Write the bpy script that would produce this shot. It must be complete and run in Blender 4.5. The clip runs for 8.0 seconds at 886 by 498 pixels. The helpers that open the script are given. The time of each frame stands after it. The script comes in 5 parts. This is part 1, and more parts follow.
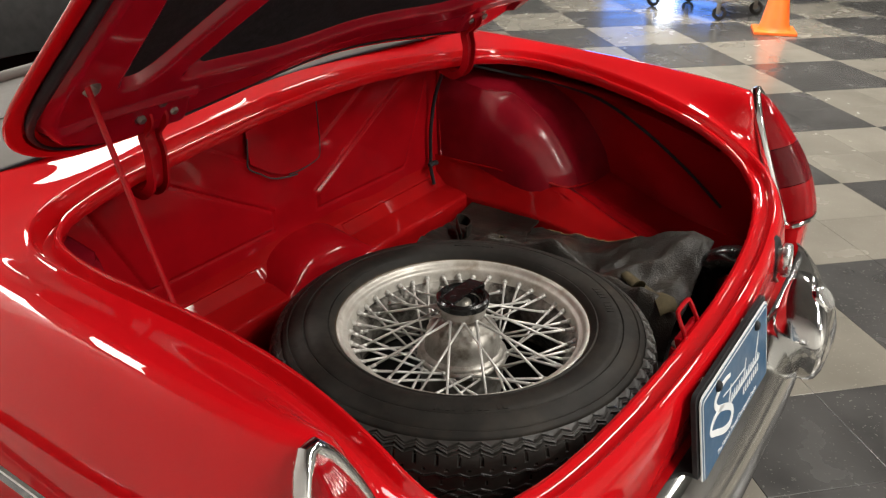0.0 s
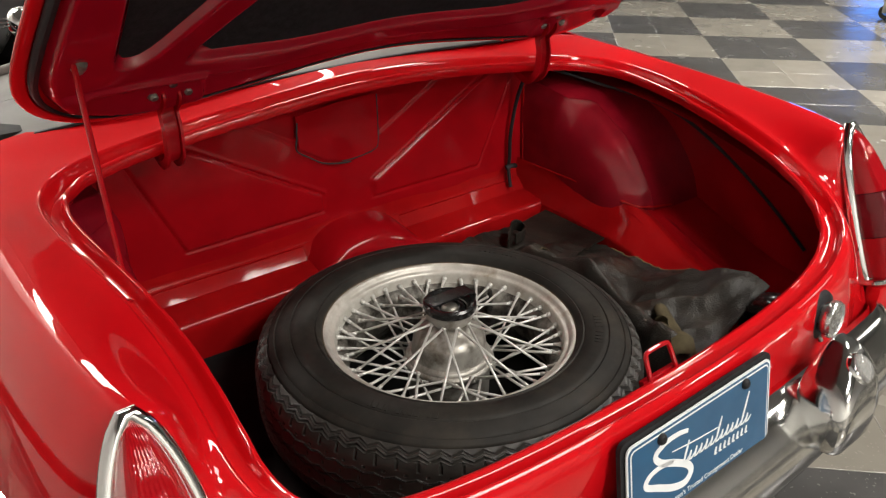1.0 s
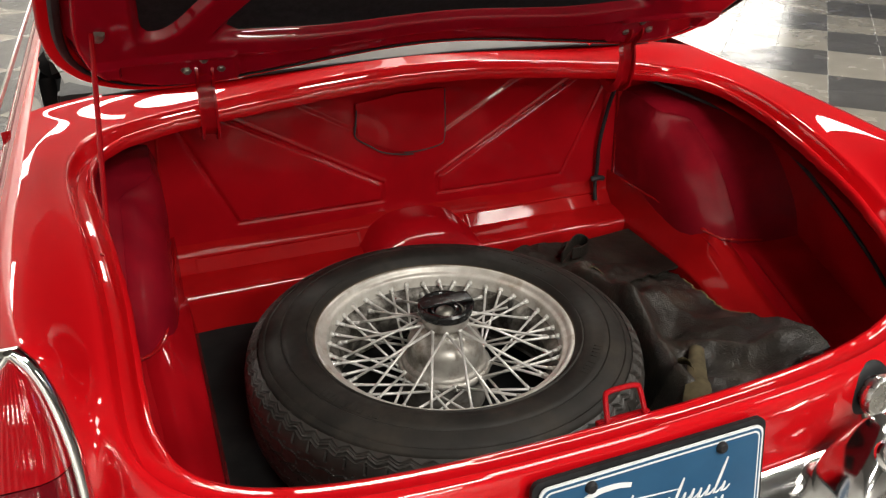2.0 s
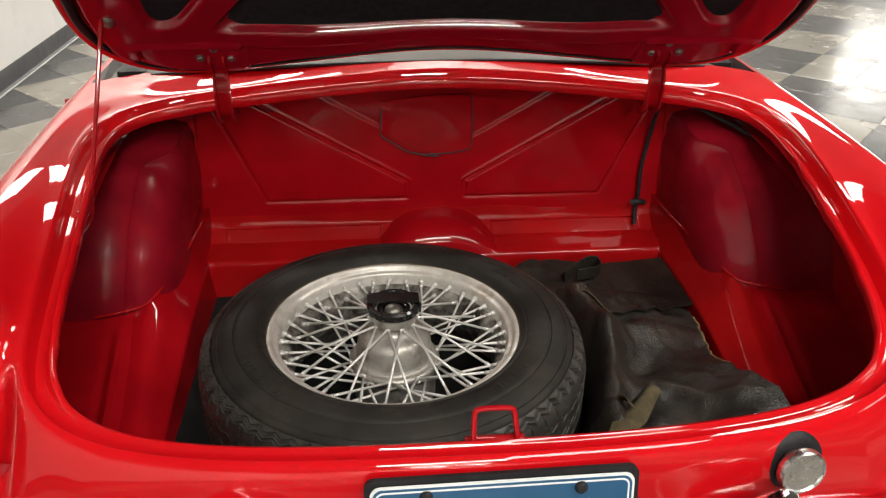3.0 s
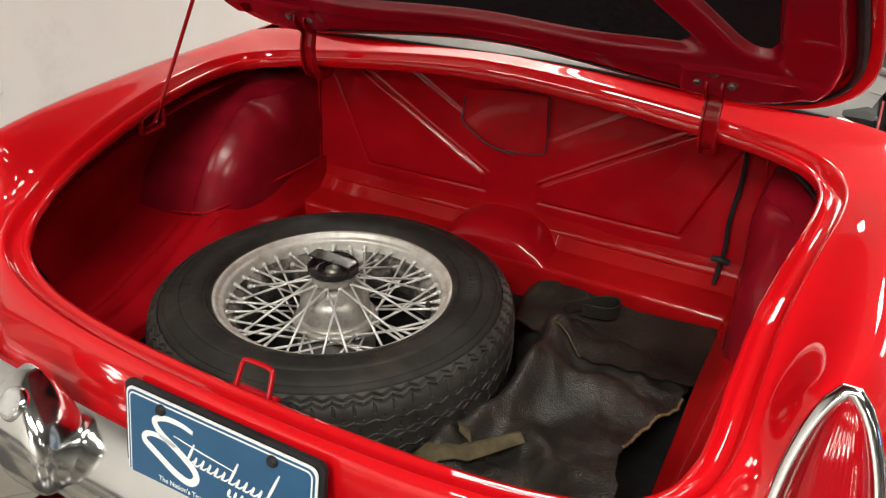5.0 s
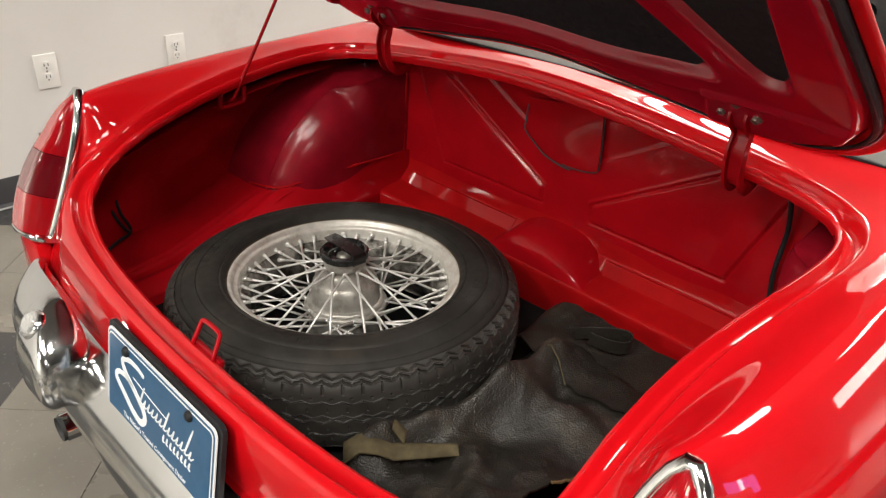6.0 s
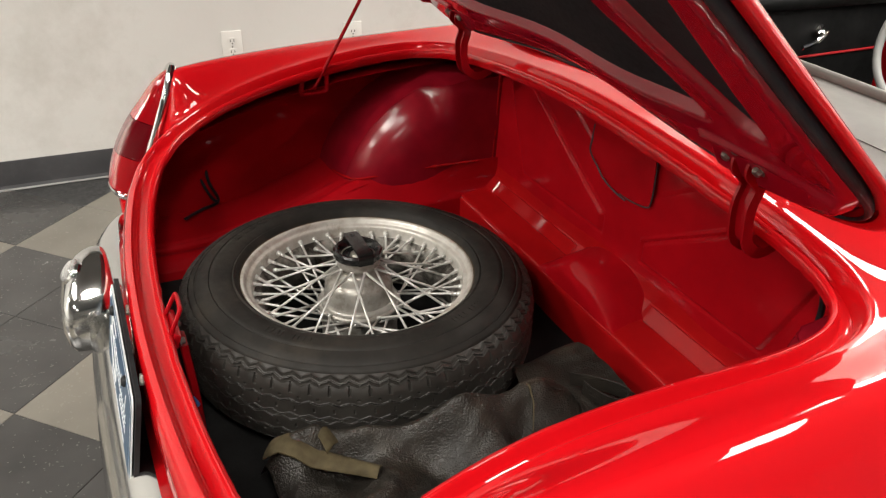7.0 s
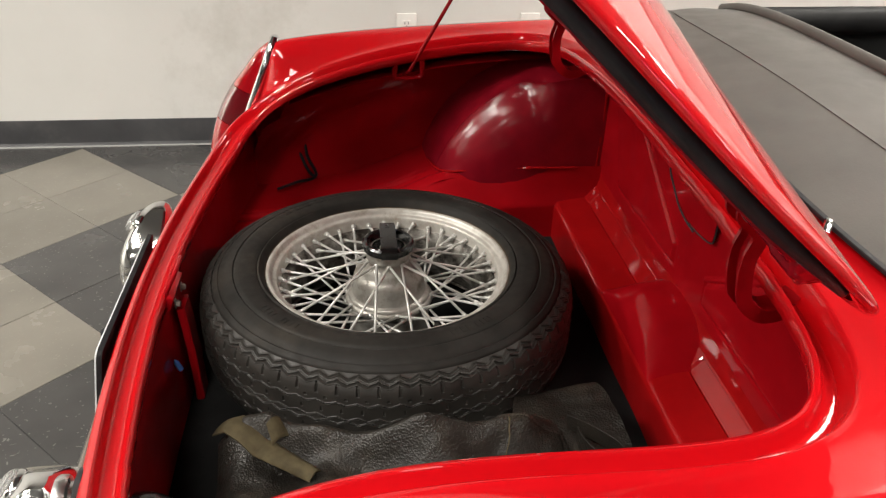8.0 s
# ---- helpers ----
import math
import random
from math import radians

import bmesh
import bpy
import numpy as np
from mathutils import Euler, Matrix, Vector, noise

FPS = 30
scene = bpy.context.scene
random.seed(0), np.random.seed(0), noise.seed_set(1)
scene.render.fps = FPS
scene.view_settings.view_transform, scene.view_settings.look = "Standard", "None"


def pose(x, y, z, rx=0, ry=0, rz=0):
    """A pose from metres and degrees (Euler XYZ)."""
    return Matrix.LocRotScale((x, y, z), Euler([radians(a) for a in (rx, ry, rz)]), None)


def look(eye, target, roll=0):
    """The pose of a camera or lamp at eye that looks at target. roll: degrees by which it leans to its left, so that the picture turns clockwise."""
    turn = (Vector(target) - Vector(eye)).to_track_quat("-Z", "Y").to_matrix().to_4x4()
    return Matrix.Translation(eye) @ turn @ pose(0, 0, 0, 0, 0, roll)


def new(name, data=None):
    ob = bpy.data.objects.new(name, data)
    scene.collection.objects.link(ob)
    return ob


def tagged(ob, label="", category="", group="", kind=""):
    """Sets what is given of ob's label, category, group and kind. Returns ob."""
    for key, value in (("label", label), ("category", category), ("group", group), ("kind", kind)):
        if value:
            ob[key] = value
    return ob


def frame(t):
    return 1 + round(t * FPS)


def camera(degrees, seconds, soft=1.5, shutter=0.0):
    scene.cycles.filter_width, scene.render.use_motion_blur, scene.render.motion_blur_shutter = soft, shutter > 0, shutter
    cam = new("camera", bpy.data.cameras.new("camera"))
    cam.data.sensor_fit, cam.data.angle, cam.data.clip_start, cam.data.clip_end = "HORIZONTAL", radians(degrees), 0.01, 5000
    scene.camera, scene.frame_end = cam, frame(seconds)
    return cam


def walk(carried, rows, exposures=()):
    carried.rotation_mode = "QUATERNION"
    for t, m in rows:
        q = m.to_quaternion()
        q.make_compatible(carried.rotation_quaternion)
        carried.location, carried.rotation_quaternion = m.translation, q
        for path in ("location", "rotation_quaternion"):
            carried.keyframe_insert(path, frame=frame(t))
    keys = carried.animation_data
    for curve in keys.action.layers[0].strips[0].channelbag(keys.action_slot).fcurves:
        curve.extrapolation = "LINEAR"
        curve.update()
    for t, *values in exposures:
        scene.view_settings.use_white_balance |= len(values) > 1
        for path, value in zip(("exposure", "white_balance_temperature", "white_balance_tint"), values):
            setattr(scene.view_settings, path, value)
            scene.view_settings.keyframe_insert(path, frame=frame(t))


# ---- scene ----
cam = camera(58.5, 8.0, soft=1.25)
PATH = [
    (0, (-0.986, -0.185, 1.209), (0.473, 0.833, 0.295), -0.0),
    (0.5, (-0.895, -0.28, 1.208), (0.402, 0.929, 0.283), 0.3),
    (1, (-0.764, -0.416, 1.23), (0.337, 0.967, 0.294), 0.4),
    (1.5, (-0.642, -0.487, 1.223), (0.247, 1.039, 0.283), 0.5),
    (1.7, (-0.579, -0.51, 1.217), (0.217, 1.065, 0.277), 0.5),
    (2.8, (-0.22, -0.631, 1.237), (0.058, 1.111, 0.294), 0.6),
    (3, (-0.143, -0.649, 1.241), (0.043, 1.104, 0.295), 0.8),
    (3.5, (0.034, -0.639, 1.22), (-0.02, 1.124, 0.278), 1.1),
    (4, (0.218, -0.606, 1.233), (-0.111, 1.125, 0.287), 1.0),
    (4.5, (0.389, -0.562, 1.221), (-0.191, 1.102, 0.275), 1.4),
    (4.7, (0.471, -0.544, 1.231), (-0.218, 1.075, 0.28), 1.3),
    (5.8, (0.803, -0.359, 1.232), (-0.372, 0.945, 0.274), 1.9),
    (6, (0.843, -0.309, 1.233), (-0.412, 0.92, 0.277), 2.0),
    (6.5, (0.927, -0.152, 1.239), (-0.507, 0.85, 0.27), 1.8),
    (7, (0.996, 0.02, 1.241), (-0.578, 0.773, 0.264), 1.9),
    (7.5, (1.004, 0.193, 1.217), (-0.666, 0.679, 0.231), 2.1),
    (8, (0.996, 0.342, 1.214), (-0.722, 0.555, 0.213), 1.5),
]
walk(cam, [(t, look(eye, target, roll)) for t, eye, target, roll in PATH], [(0.0, 0.0), (4.5, 0.05), (6.0, 0.15), (8.0, 0.15)])

# ---------------------------------------------------------------- light
world = bpy.data.worlds.new("world")
scene.world = world
world.use_nodes = True
world.node_tree.nodes["Background"].inputs[0].default_value = (0.9, 0.92, 1.0, 1)
world.node_tree.nodes["Background"].inputs[1].default_value = 0.15

CEIL = 3.7
POWER = 73
WARM = (1.0, 0.955, 0.88)


def ceiling_lamp(x, y, power, spread, sx=1.2, sy=0.55):
    lamp = bpy.data.lights.new("ceiling_light", "AREA")
    lamp.shape, lamp.size, lamp.size_y = "RECTANGLE", sx, sy
    lamp.energy, lamp.color = power, WARM
    lamp.spread = radians(spread)
    ob = new("ceiling_light", lamp)
    ob.matrix_world = pose(x, y, CEIL - 0.06)
    return ob


# unseen lamps; wall-side and far-rear ones added to brighten reflected walls and the lid
for lx, ly, share in ((1.4, -1.85, 0.82), (2.5, -0.2, 0.95), (0.1, -2.7, 1.3), (0.2, -5.6, 3.6), (-1.0, 2.9, 0.75), (1.2, 2.4, 0.8), (-1.45, 4.2, 0.9), (-1.45, 6.6, 1.1), (0.6, 7.8, 1.2), (3.4, 7.8, 1.2), (2.4, 4.8, 1.1),
                      (4.8, -3.0, 1.05), (4.8, 1.4, 1.30), (8.2, -2.5, 0.95), (8.2, 2.0, 0.70), (8.2, 6.0, 0.70)):
    ceiling_lamp(lx, ly, POWER * share, 95 if lx > 4 and ly > -2 else 150, 1.6 if lx == 1.4 else 1.2, 0.8 if lx == 1.4 else 0.55)


# ---------------------------------------------------------------- materials
def nodes_of(name):
    m = bpy.data.materials.new(name)
    m.use_nodes = True
    t = m.node_tree
    return m, t, t.nodes["Principled BSDF"]


def noise_node(t, scale, detail=4, rough=0.55, coord="Object"):
    tc = t.nodes.new("ShaderNodeTexCoord")
    n = t.nodes.new("ShaderNodeTexNoise")
    n.inputs["Scale"].default_value, n.inputs["Detail"].default_value, n.inputs["Roughness"].default_value = scale, detail, rough
    t.links.new(tc.outputs[coord], n.inputs["Vector"])
    return n


def ramp(t, src, stops):
    r = t.nodes.new("ShaderNodeValToRGB")
    els = r.color_ramp.elements
    while len(els) < len(stops):
        els.new(0.5)
    for e, (p, c) in zip(els, stops):
        e.position, e.color = p, (*c, 1)
    t.links.new(src, r.inputs[0])
    return r.outputs[0]


def bump(t, b, src, strength, dist=0.002):
    n = t.nodes.new("ShaderNodeBump")
    n.inputs["Strength"].default_value, n.inputs["Distance"].default_value = strength, dist
    t.links.new(src, n.inputs["Height"])
    t.links.new(n.outputs[0], b.inputs["Normal"])


def surface(name, c1, c2, scale, rough=(0.4, 0.5), metal=0.0, coat=0.0, coat_rough=0.03, bump_scale=0, bump_strength=0.2, bump_dist=0.001, detail=5, spec=0.5):
    m, t, b = nodes_of(name)
    n = noise_node(t, scale, detail)
    t.links.new(ramp(t, n.outputs[0], [(0.3, c1), (0.7, c2)]), b.inputs["Base Color"])
    n2 = noise_node(t, scale * 2.7, 6)
    mr = t.nodes.new("ShaderNodeMapRange")
    mr.inputs[1].default_value, mr.inputs[2].default_value = 0.3, 0.7
    mr.inputs[3].default_value, mr.inputs[4].default_value = rough
    t.links.new(n2.outputs[0], mr.inputs[0])
    t.links.new(mr.outputs[0], b.inputs["Roughness"])
    b.inputs["Metallic"].default_value = metal
    b.inputs["Coat Weight"].default_value = coat
    b.inputs["Coat IOR"].default_value = 1.5
    b.inputs["Specular IOR Level"].default_value = spec
    b.inputs["Coat Roughness"].default_value = coat_rough
    if bump_scale:
        bump(t, b, noise_node(t, bump_scale, 3).outputs[0], bump_strength, bump_dist)
    return m


PAINT = surface("red_gloss_paint", (0.47, 0.003, 0.006), (0.53, 0.004, 0.008), 3, (0.5, 0.6), 0, 1.0, 0.015, 9, 0.05, 0.002, spec=0.02)
# same car red as PAINT, darkened to stand in for shade in the boot
INNER = surface("shaded_inner_red", (0.285, 0.002, 0.0055), (0.375, 0.003, 0.0075), 9, (0.5, 0.65), 0, 0.65, 0.07, 34, 0.10, 0.0012, spec=0.03)
# car red again; shade and bluish reflected light under the lid put into its colour
LIDRED = surface("shaded_lid_red", (0.265, 0.002, 0.011), (0.315, 0.003, 0.014), 6, (0.5, 0.65), 0, 1.0, 0.045, 26, 0.06, 0.0010, spec=0.03)
# darkest copy of the red: shade on the wheel housings painted into the base
HOUSINGRED = surface("shaded_housing_red", (0.185, 0.003, 0.010), (0.265, 0.005, 0.014), 14, (0.5, 0.65), 0, 0.8, 0.20, 30, 0.16, 0.0014, spec=0.04)
# rough red paint, its colour darkened for shade and warmed for bounced light
ROUGHRED = surface("thick_rough_red_shaded", (0.285, 0.003, 0.0045), (0.385, 0.005, 0.0060), 9, (0.5, 0.65), 0, 1.0, 0.05, 120, 0.16, 0.0016, spec=0.03)
DIRT = surface("brown_rim_dirt", (0.05, 0.035, 0.02), (0.13, 0.09, 0.05), 90, (0.7, 0.9), 0, 0, 0, 300, 0.3, 0.0005)
CHROME = surface("chrome", (0.66, 0.66, 0.655), (0.76, 0.76, 0.75), 8, (0.07, 0.15), 1.0, 0, 0, 25, 0.05, 0.001)
OLDCHROME = surface("aged_bumper_chrome", (0.62, 0.62, 0.61), (0.74, 0.74, 0.73), 6, (0.09, 0.15), 1.0, 0, 0, 18, 0.012, 0.001)
SILVER = surface("silver_wheel_paint", (0.50, 0.475, 0.425), (0.66, 0.64, 0.59), 55, (0.34, 0.52), 0.35, 0.15, 0.2, 160, 0.16, 0.0006)
STEEL = surface("dull_bolt_steel", (0.20, 0.19, 0.17), (0.34, 0.32, 0.28), 120, (0.35, 0.6), 0.9, 0, 0, 400, 0.2, 0.0004)
RUBBER = surface("tyre_rubber", (0.0125, 0.0115, 0.0102), (0.024, 0.0215, 0.0185), 25, (0.52, 0.72), 0, 0, 0, 500, 0.22, 0.0004, spec=0.2)
SEAL = surface("black_seal_rubber", (0.010, 0.010, 0.011), (0.022, 0.022, 0.024), 40, (0.45, 0.6), 0, 0, 0, 200, 0.1, 0.0005, spec=0.2)
BLACK = surface("black_gloss_enamel", (0.006, 0.006, 0.006), (0.012, 0.012, 0.012), 30, (0.16, 0.3), 0, 0.3, 0.1, 200, 0.05, 0.0003)
FELT = surface("black_felt", (0.008, 0.007, 0.008), (0.018, 0.016, 0.018), 90, (0.85, 0.98), 0, 0, 0, 700, 0.4, 0.001, spec=0.2)
MAT = surface("black_rubber_mat", (0.008, 0.008, 0.008), (0.017, 0.017, 0.017), 12, (0.7, 0.9), 0, 0, 0, 260, 0.25, 0.0008, spec=0.06)
KHAKI = surface("worn_khaki_webbing", (0.050, 0.039, 0.020), (0.10, 0.080, 0.043), 60, (0.75, 0.9), 0, 0, 0, 500, 0.5, 0.0008, spec=0.2)
TAN = surface("torn_leather_edge", (0.15, 0.10, 0.04), (0.29, 0.20, 0.085), 90, (0.8, 0.95), 0, 0, 0, 300, 0.6, 0.001)
VINYL = surface("grey_hood_vinyl", (0.078, 0.073, 0.065), (0.112, 0.105, 0.094), 7, (0.48, 0.62), 0, 0, 0, 420, 0.25, 0.0006)
TRIM = surface("black_trim_vinyl", (0.008, 0.008, 0.008), (0.016, 0.016, 0.016), 20, (0.4, 0.55), 0, 0, 0, 300, 0.2, 0.0005, spec=0.12)
WALLP = surface("off_white_wall_paint", (0.63, 0.62, 0.59), (0.70, 0.69, 0.66), 1.6, (0.55, 0.7), 0, 0, 0, 60, 0.12, 0.002)


def blotch(m, scale, low, high, col):
    """Blotches of a second colour over a surface: old scuffs and smears, and shade in the rim well."""
    t = m.node_tree
    b = t.nodes["Principled BSDF"]
    src = b.inputs["Base Color"].links[0].from_socket
    n = noise_node(t, scale, 9, 0.72)
    mask = ramp(t, n.outputs[0], [(low, (0, 0, 0)), (high, (1, 1, 1))])
    mix = t.nodes.new("ShaderNodeMix")
    mix.data_type = "RGBA"
    mix.inputs[7].default_value = (*col, 1)
    t.links.new(mask, mix.inputs[0])
    t.links.new(src, mix.inputs[6])
    t.links.new(mix.outputs[2], b.inputs["Base Color"])


blotch(WALLP, 1.3, 0.56, 0.80, (0.50, 0.48, 0.44))
# unseen ceiling, kept dark grey to hold down bounced light and pale reflections
CEILP = surface("dark_ceiling_paint", (0.145, 0.145, 0.14), (0.185, 0.185, 0.18), 1.2, (0.8, 0.9))
GREYWALL = surface("grey_wall_paint", (0.42, 0.42, 0.405), (0.48, 0.475, 0.455), 1.4, (0.6, 0.75), 0, 0, 0, 60, 0.12, 0.002)
COVE = surface("dark_grey_cove_base", (0.030, 0.030, 0.032), (0.050, 0.050, 0.053), 6, (0.4, 0.55), 0, 0, 0, 80, 0.1, 0.001)
ALLOY = surface("satin_cap_metal", (0.62, 0.62, 0.61), (0.72, 0.72, 0.70), 30, (0.22, 0.34), 1.0, 0, 0, 120, 0.06, 0.0005)
IVORY = surface("white_outlet_plastic", (0.74, 0.73, 0.69), (0.79, 0.78, 0.74), 20, (0.3, 0.4))
SLOT = surface("dark_slot", (0.02, 0.02, 0.02), (0.04, 0.04, 0.04), 30, (0.6, 0.8))
ORANGE = surface("orange_cone_plastic", (0.85, 0.12, 0.01), (0.95, 0.16, 0.015), 8, (0.35, 0.5), 0, 0, 0, 100, 0.1, 0.001)
TRIMGREY = surface("grey_painted_steel", (0.26, 0.26, 0.25), (0.34, 0.34, 0.33), 8, (0.4, 0.6))
DASH = surface("grey_crackle_paint", (0.040, 0.040, 0.040), (0.065, 0.065, 0.064), 30, (0.4, 0.55), 0, 0, 0, 300, 0.3, 0.0006)
BLUE = surface("blue_plate_face", (0.014, 0.075, 0.165), (0.018, 0.090, 0.19), 14, (0.3, 0.42), 0, 0.4, 0.1)
WHITE = surface("white_plate_print", (0.72, 0.74, 0.75), (0.80, 0.81, 0.82), 20, (0.35, 0.45))
NYLON = surface("white_nylon", (0.70, 0.66, 0.58), (0.78, 0.74, 0.66), 60, (0.4, 0.5))
BLUEPLUG = surface("blue_connector", (0.03, 0.10, 0.30), (0.05, 0.14, 0.38), 60, (0.4, 0.5))
REDTRIM = surface("red_piping", (0.42, 0.01, 0.015), (0.5, 0.015, 0.02), 50, (0.4, 0.5))

TREADS = surface("worn_tyre_tread", (0.019, 0.0172, 0.015), (0.036, 0.0325, 0.028), 40, (0.40, 0.58), 0, 0, 0, 400, 0.2, 0.0004, spec=0.5)
blotch(RUBBER, 9, 0.52, 0.78, (0.042, 0.035, 0.027))
blotch(SILVER, 22, 0.52, 0.74, (0.30, 0.245, 0.175))
# darker silver than the rim, with brown blotches
HUBSILVER = surface("mottled_hub_silver", (0.30, 0.285, 0.255), (0.50, 0.48, 0.44), 35, (0.30, 0.48), 0.5, 0.1, 0.2, 120, 0.16, 0.0006)
blotch(HUBSILVER, 30, 0.48, 0.70, (0.13, 0.105, 0.075))
# rim well silver, darkened and blotched to stand in for shade behind the spokes
WELLSILVER = surface("mottled_well_silver", (0.22, 0.205, 0.18), (0.42, 0.40, 0.36), 40, (0.42, 0.62), 0.35, 0, 0, 160, 0.16, 0.0006)
blotch(WELLSILVER, 26, 0.40, 0.58, (0.035, 0.029, 0.022))
blotch(MAT, 7, 0.55, 0.80, (0.026, 0.024, 0.021))
blotch(COVE, 3, 0.52, 0.80, (0.075, 0.072, 0.068))


def leather(name, dark, mid, worn, gloss):
    m, t, b = nodes_of(name)
    n = noise_node(t, 11, 6, 0.6)
    t.links.new(ramp(t, n.outputs[0], [(0.30, dark), (0.54, mid), (0.78, worn)]), b.inputs["Base Color"])
    v = t.nodes.new("ShaderNodeTexVoronoi")
    v.inputs["Scale"].default_value = 360
    tc = t.nodes.new("ShaderNodeTexCoord")
    t.links.new(tc.outputs["Object"], v.inputs["Vector"])
    mix = t.nodes.new("ShaderNodeMath")
    mix.operation = "MULTIPLY_ADD"
    mix.inputs[1].default_value = 0.45
    t.links.new(v.outputs["Distance"], mix.inputs[0])
    t.links.new(noise_node(t, 60, 5).outputs[0], mix.inputs[2])
    bump(t, b, mix.outputs[0], 0.95, 0.0021)
    rr = t.nodes.new("ShaderNodeMapRange")
    rr.inputs[1].default_value, rr.inputs[2].default_value, rr.inputs[3].default_value, rr.inputs[4].default_value = 0.3, 0.7, 0.33, 0.50
    t.links.new(noise_node(t, 24, 4).outputs[0], rr.inputs[0])
    t.links.new(rr.outputs[0], b.inputs["Roughness"])
    b.inputs["Specular IOR Level"].default_value = gloss
    return m


LEATHER = leather("black_worn_leather", (0.009, 0.0078, 0.0064), (0.020, 0.0172, 0.0138), (0.052, 0.042, 0.031), 0.36)
FLAPHIDE = leather("dull_black_hide", (0.0085, 0.0072, 0.0060), (0.0165, 0.0138, 0.0112), (0.038, 0.030, 0.022), 0.16)


def tile_material(name, base1, base2, fleck, density):
    m, t, b = nodes_of(name)
    tc = t.nodes.new("ShaderNodeTexCoord")
    info = t.nodes.new("ShaderNodeObjectInfo")
    geo = t.nodes.new("ShaderNodeNewGeometry")
    add = t.nodes.new("ShaderNodeVectorMath")
    add.operation = "ADD"
    t.links.new(geo.outputs["Position"], add.inputs[0])
    n = t.nodes.new("ShaderNodeTexNoise")
    n.inputs["Scale"].default_value, n.inputs["Detail"].default_value = 5, 6
    t.links.new(geo.outputs["Position"], n.inputs["Vector"])
    base = ramp(t, n.outputs[0], [(0.3, base1), (0.7, base2)])
    warp = t.nodes.new("ShaderNodeTexNoise")
    warp.inputs["Scale"].default_value = 30
    t.links.new(geo.outputs["Position"], warp.inputs["Vector"])
    sc = t.nodes.new("ShaderNodeVectorMath")
    sc.operation = "SCALE"
    sc.inputs[3].default_value = 0.05
    t.links.new(warp.outputs["Color"], sc.inputs[0])
    t.links.new(sc.outputs[0], add.inputs[1])
    v = t.nodes.new("ShaderNodeTexVoronoi")
    v.inputs["Scale"].default_value = 95
    t.links.new(add.outputs[0], v.inputs["Vector"])
    spot = ramp(t, v.outputs["Distance"], [(0.0, (1, 1, 1)), (density, (1, 1, 1)), (density + 0.05, (0, 0, 0))])
    pick = ramp(t, v.outputs["Color"], [(0.0, (0, 0, 0)), (0.60, (0, 0, 0)), (0.66, (1, 1, 1))])
    mul = t.nodes.new("ShaderNodeMath")
    mul.operation = "MULTIPLY"
    t.links.new(spot, mul.inputs[0])
    t.links.new(pick, mul.inputs[1])
    mix = t.nodes.new("ShaderNodeMix")
    mix.data_type = "RGBA"
    mix.inputs[7].default_value = (*fleck, 1)
    t.links.new(mul.outputs[0], mix.inputs[0])
    t.links.new(base, mix.inputs[6])
    hs = t.nodes.new("ShaderNodeHueSaturation")
    mr = t.nodes.new("ShaderNodeMapRange")
    mr.inputs[3].default_value, mr.inputs[4].default_value = 0.88, 1.1
    t.links.new(info.outputs["Random"], mr.inputs[0])
    t.links.new(mr.outputs[0], hs.inputs["Value"])
    t.links.new(mix.outputs[2], hs.inputs["Color"])
    t.links.new(hs.outputs[0], b.inputs["Base Color"])
    r = t.nodes.new("ShaderNodeMapRange")
    r.inputs[1].default_value, r.inputs[2].default_value, r.inputs[3].default_value, r.inputs[4].default_value = 0.3, 0.7, 0.16, 0.30
    t.links.new(n.outputs[0], r.inputs[0])
    t.links.new(r.outputs[0], b.inputs["Roughness"])
    bump(t, b, warp.outputs[0], 0.03, 0.0008)
    return m


LIGHT_TILE = tile_material("beige_vinyl_tile", (0.156, 0.145, 0.122), (0.196, 0.181, 0.153), (0.204, 0.189, 0.161), 0.26)
DARK_TILE = tile_material("charcoal_vinyl_tile", (0.040, 0.039, 0.038), (0.066, 0.064, 0.062), (0.115, 0.111, 0.104), 0.22)


def lens(name, col, clear):
    m, t, b = nodes_of(name)
    b.inputs["Base Color"].default_value = (*col, 1)
    b.inputs["Roughness"].default_value = 0.06
    b.inputs["Transmission Weight"].default_value = clear
    b.inputs["IOR"].default_value = 1.45
    w = t.nodes.new("ShaderNodeTexWave")
    w.wave_type, w.rings_direction = "RINGS", "Y"
    w.inputs["Scale"].default_value = 130
    tc = t.nodes.new("ShaderNodeTexCoord")
    t.links.new(tc.outputs["Object"], w.inputs["Vector"])
    bump(t, b, w.outputs[0], 0.07, 0.0006)
    return m


REDLENS = lens("red_lamp_lens", (0.40, 0.004, 0.009), 0.30)
AMBERLENS = lens("dark_red_lamp_lens", (0.15, 0.003, 0.008), 0.30)
CLEAR = lens("clear_lamp_glass", (0.85, 0.85, 0.83), 0.75)


def glow(name, col, strength):
    m, t, b = nodes_of(name)
    b.inputs["Base Color"].default_value = (*col, 1)
    b.inputs["Emission Color"].default_value = (*col, 1)
    b.inputs["Emission Strength"].default_value = strength
    return m


GLOWBLUE = glow("blue_window_light", (0.10, 0.30, 1.0), 3.6)
GLOWWHITE = glow("white_window_light", (0.85, 0.92, 1.0), 14)
GLOWBRIGHT = glow("bright_daylight_window", (1.0, 0.96, 0.88), 8.5)
# glow of the unseen panes added to give the deck pale reflections
GLOWSOFT = glow("dim_added_glow", (1.0, 0.95, 0.88), 0.9)
GLOWWARM = glow("warm_added_glow", (1.0, 0.95, 0.88), 1.7)


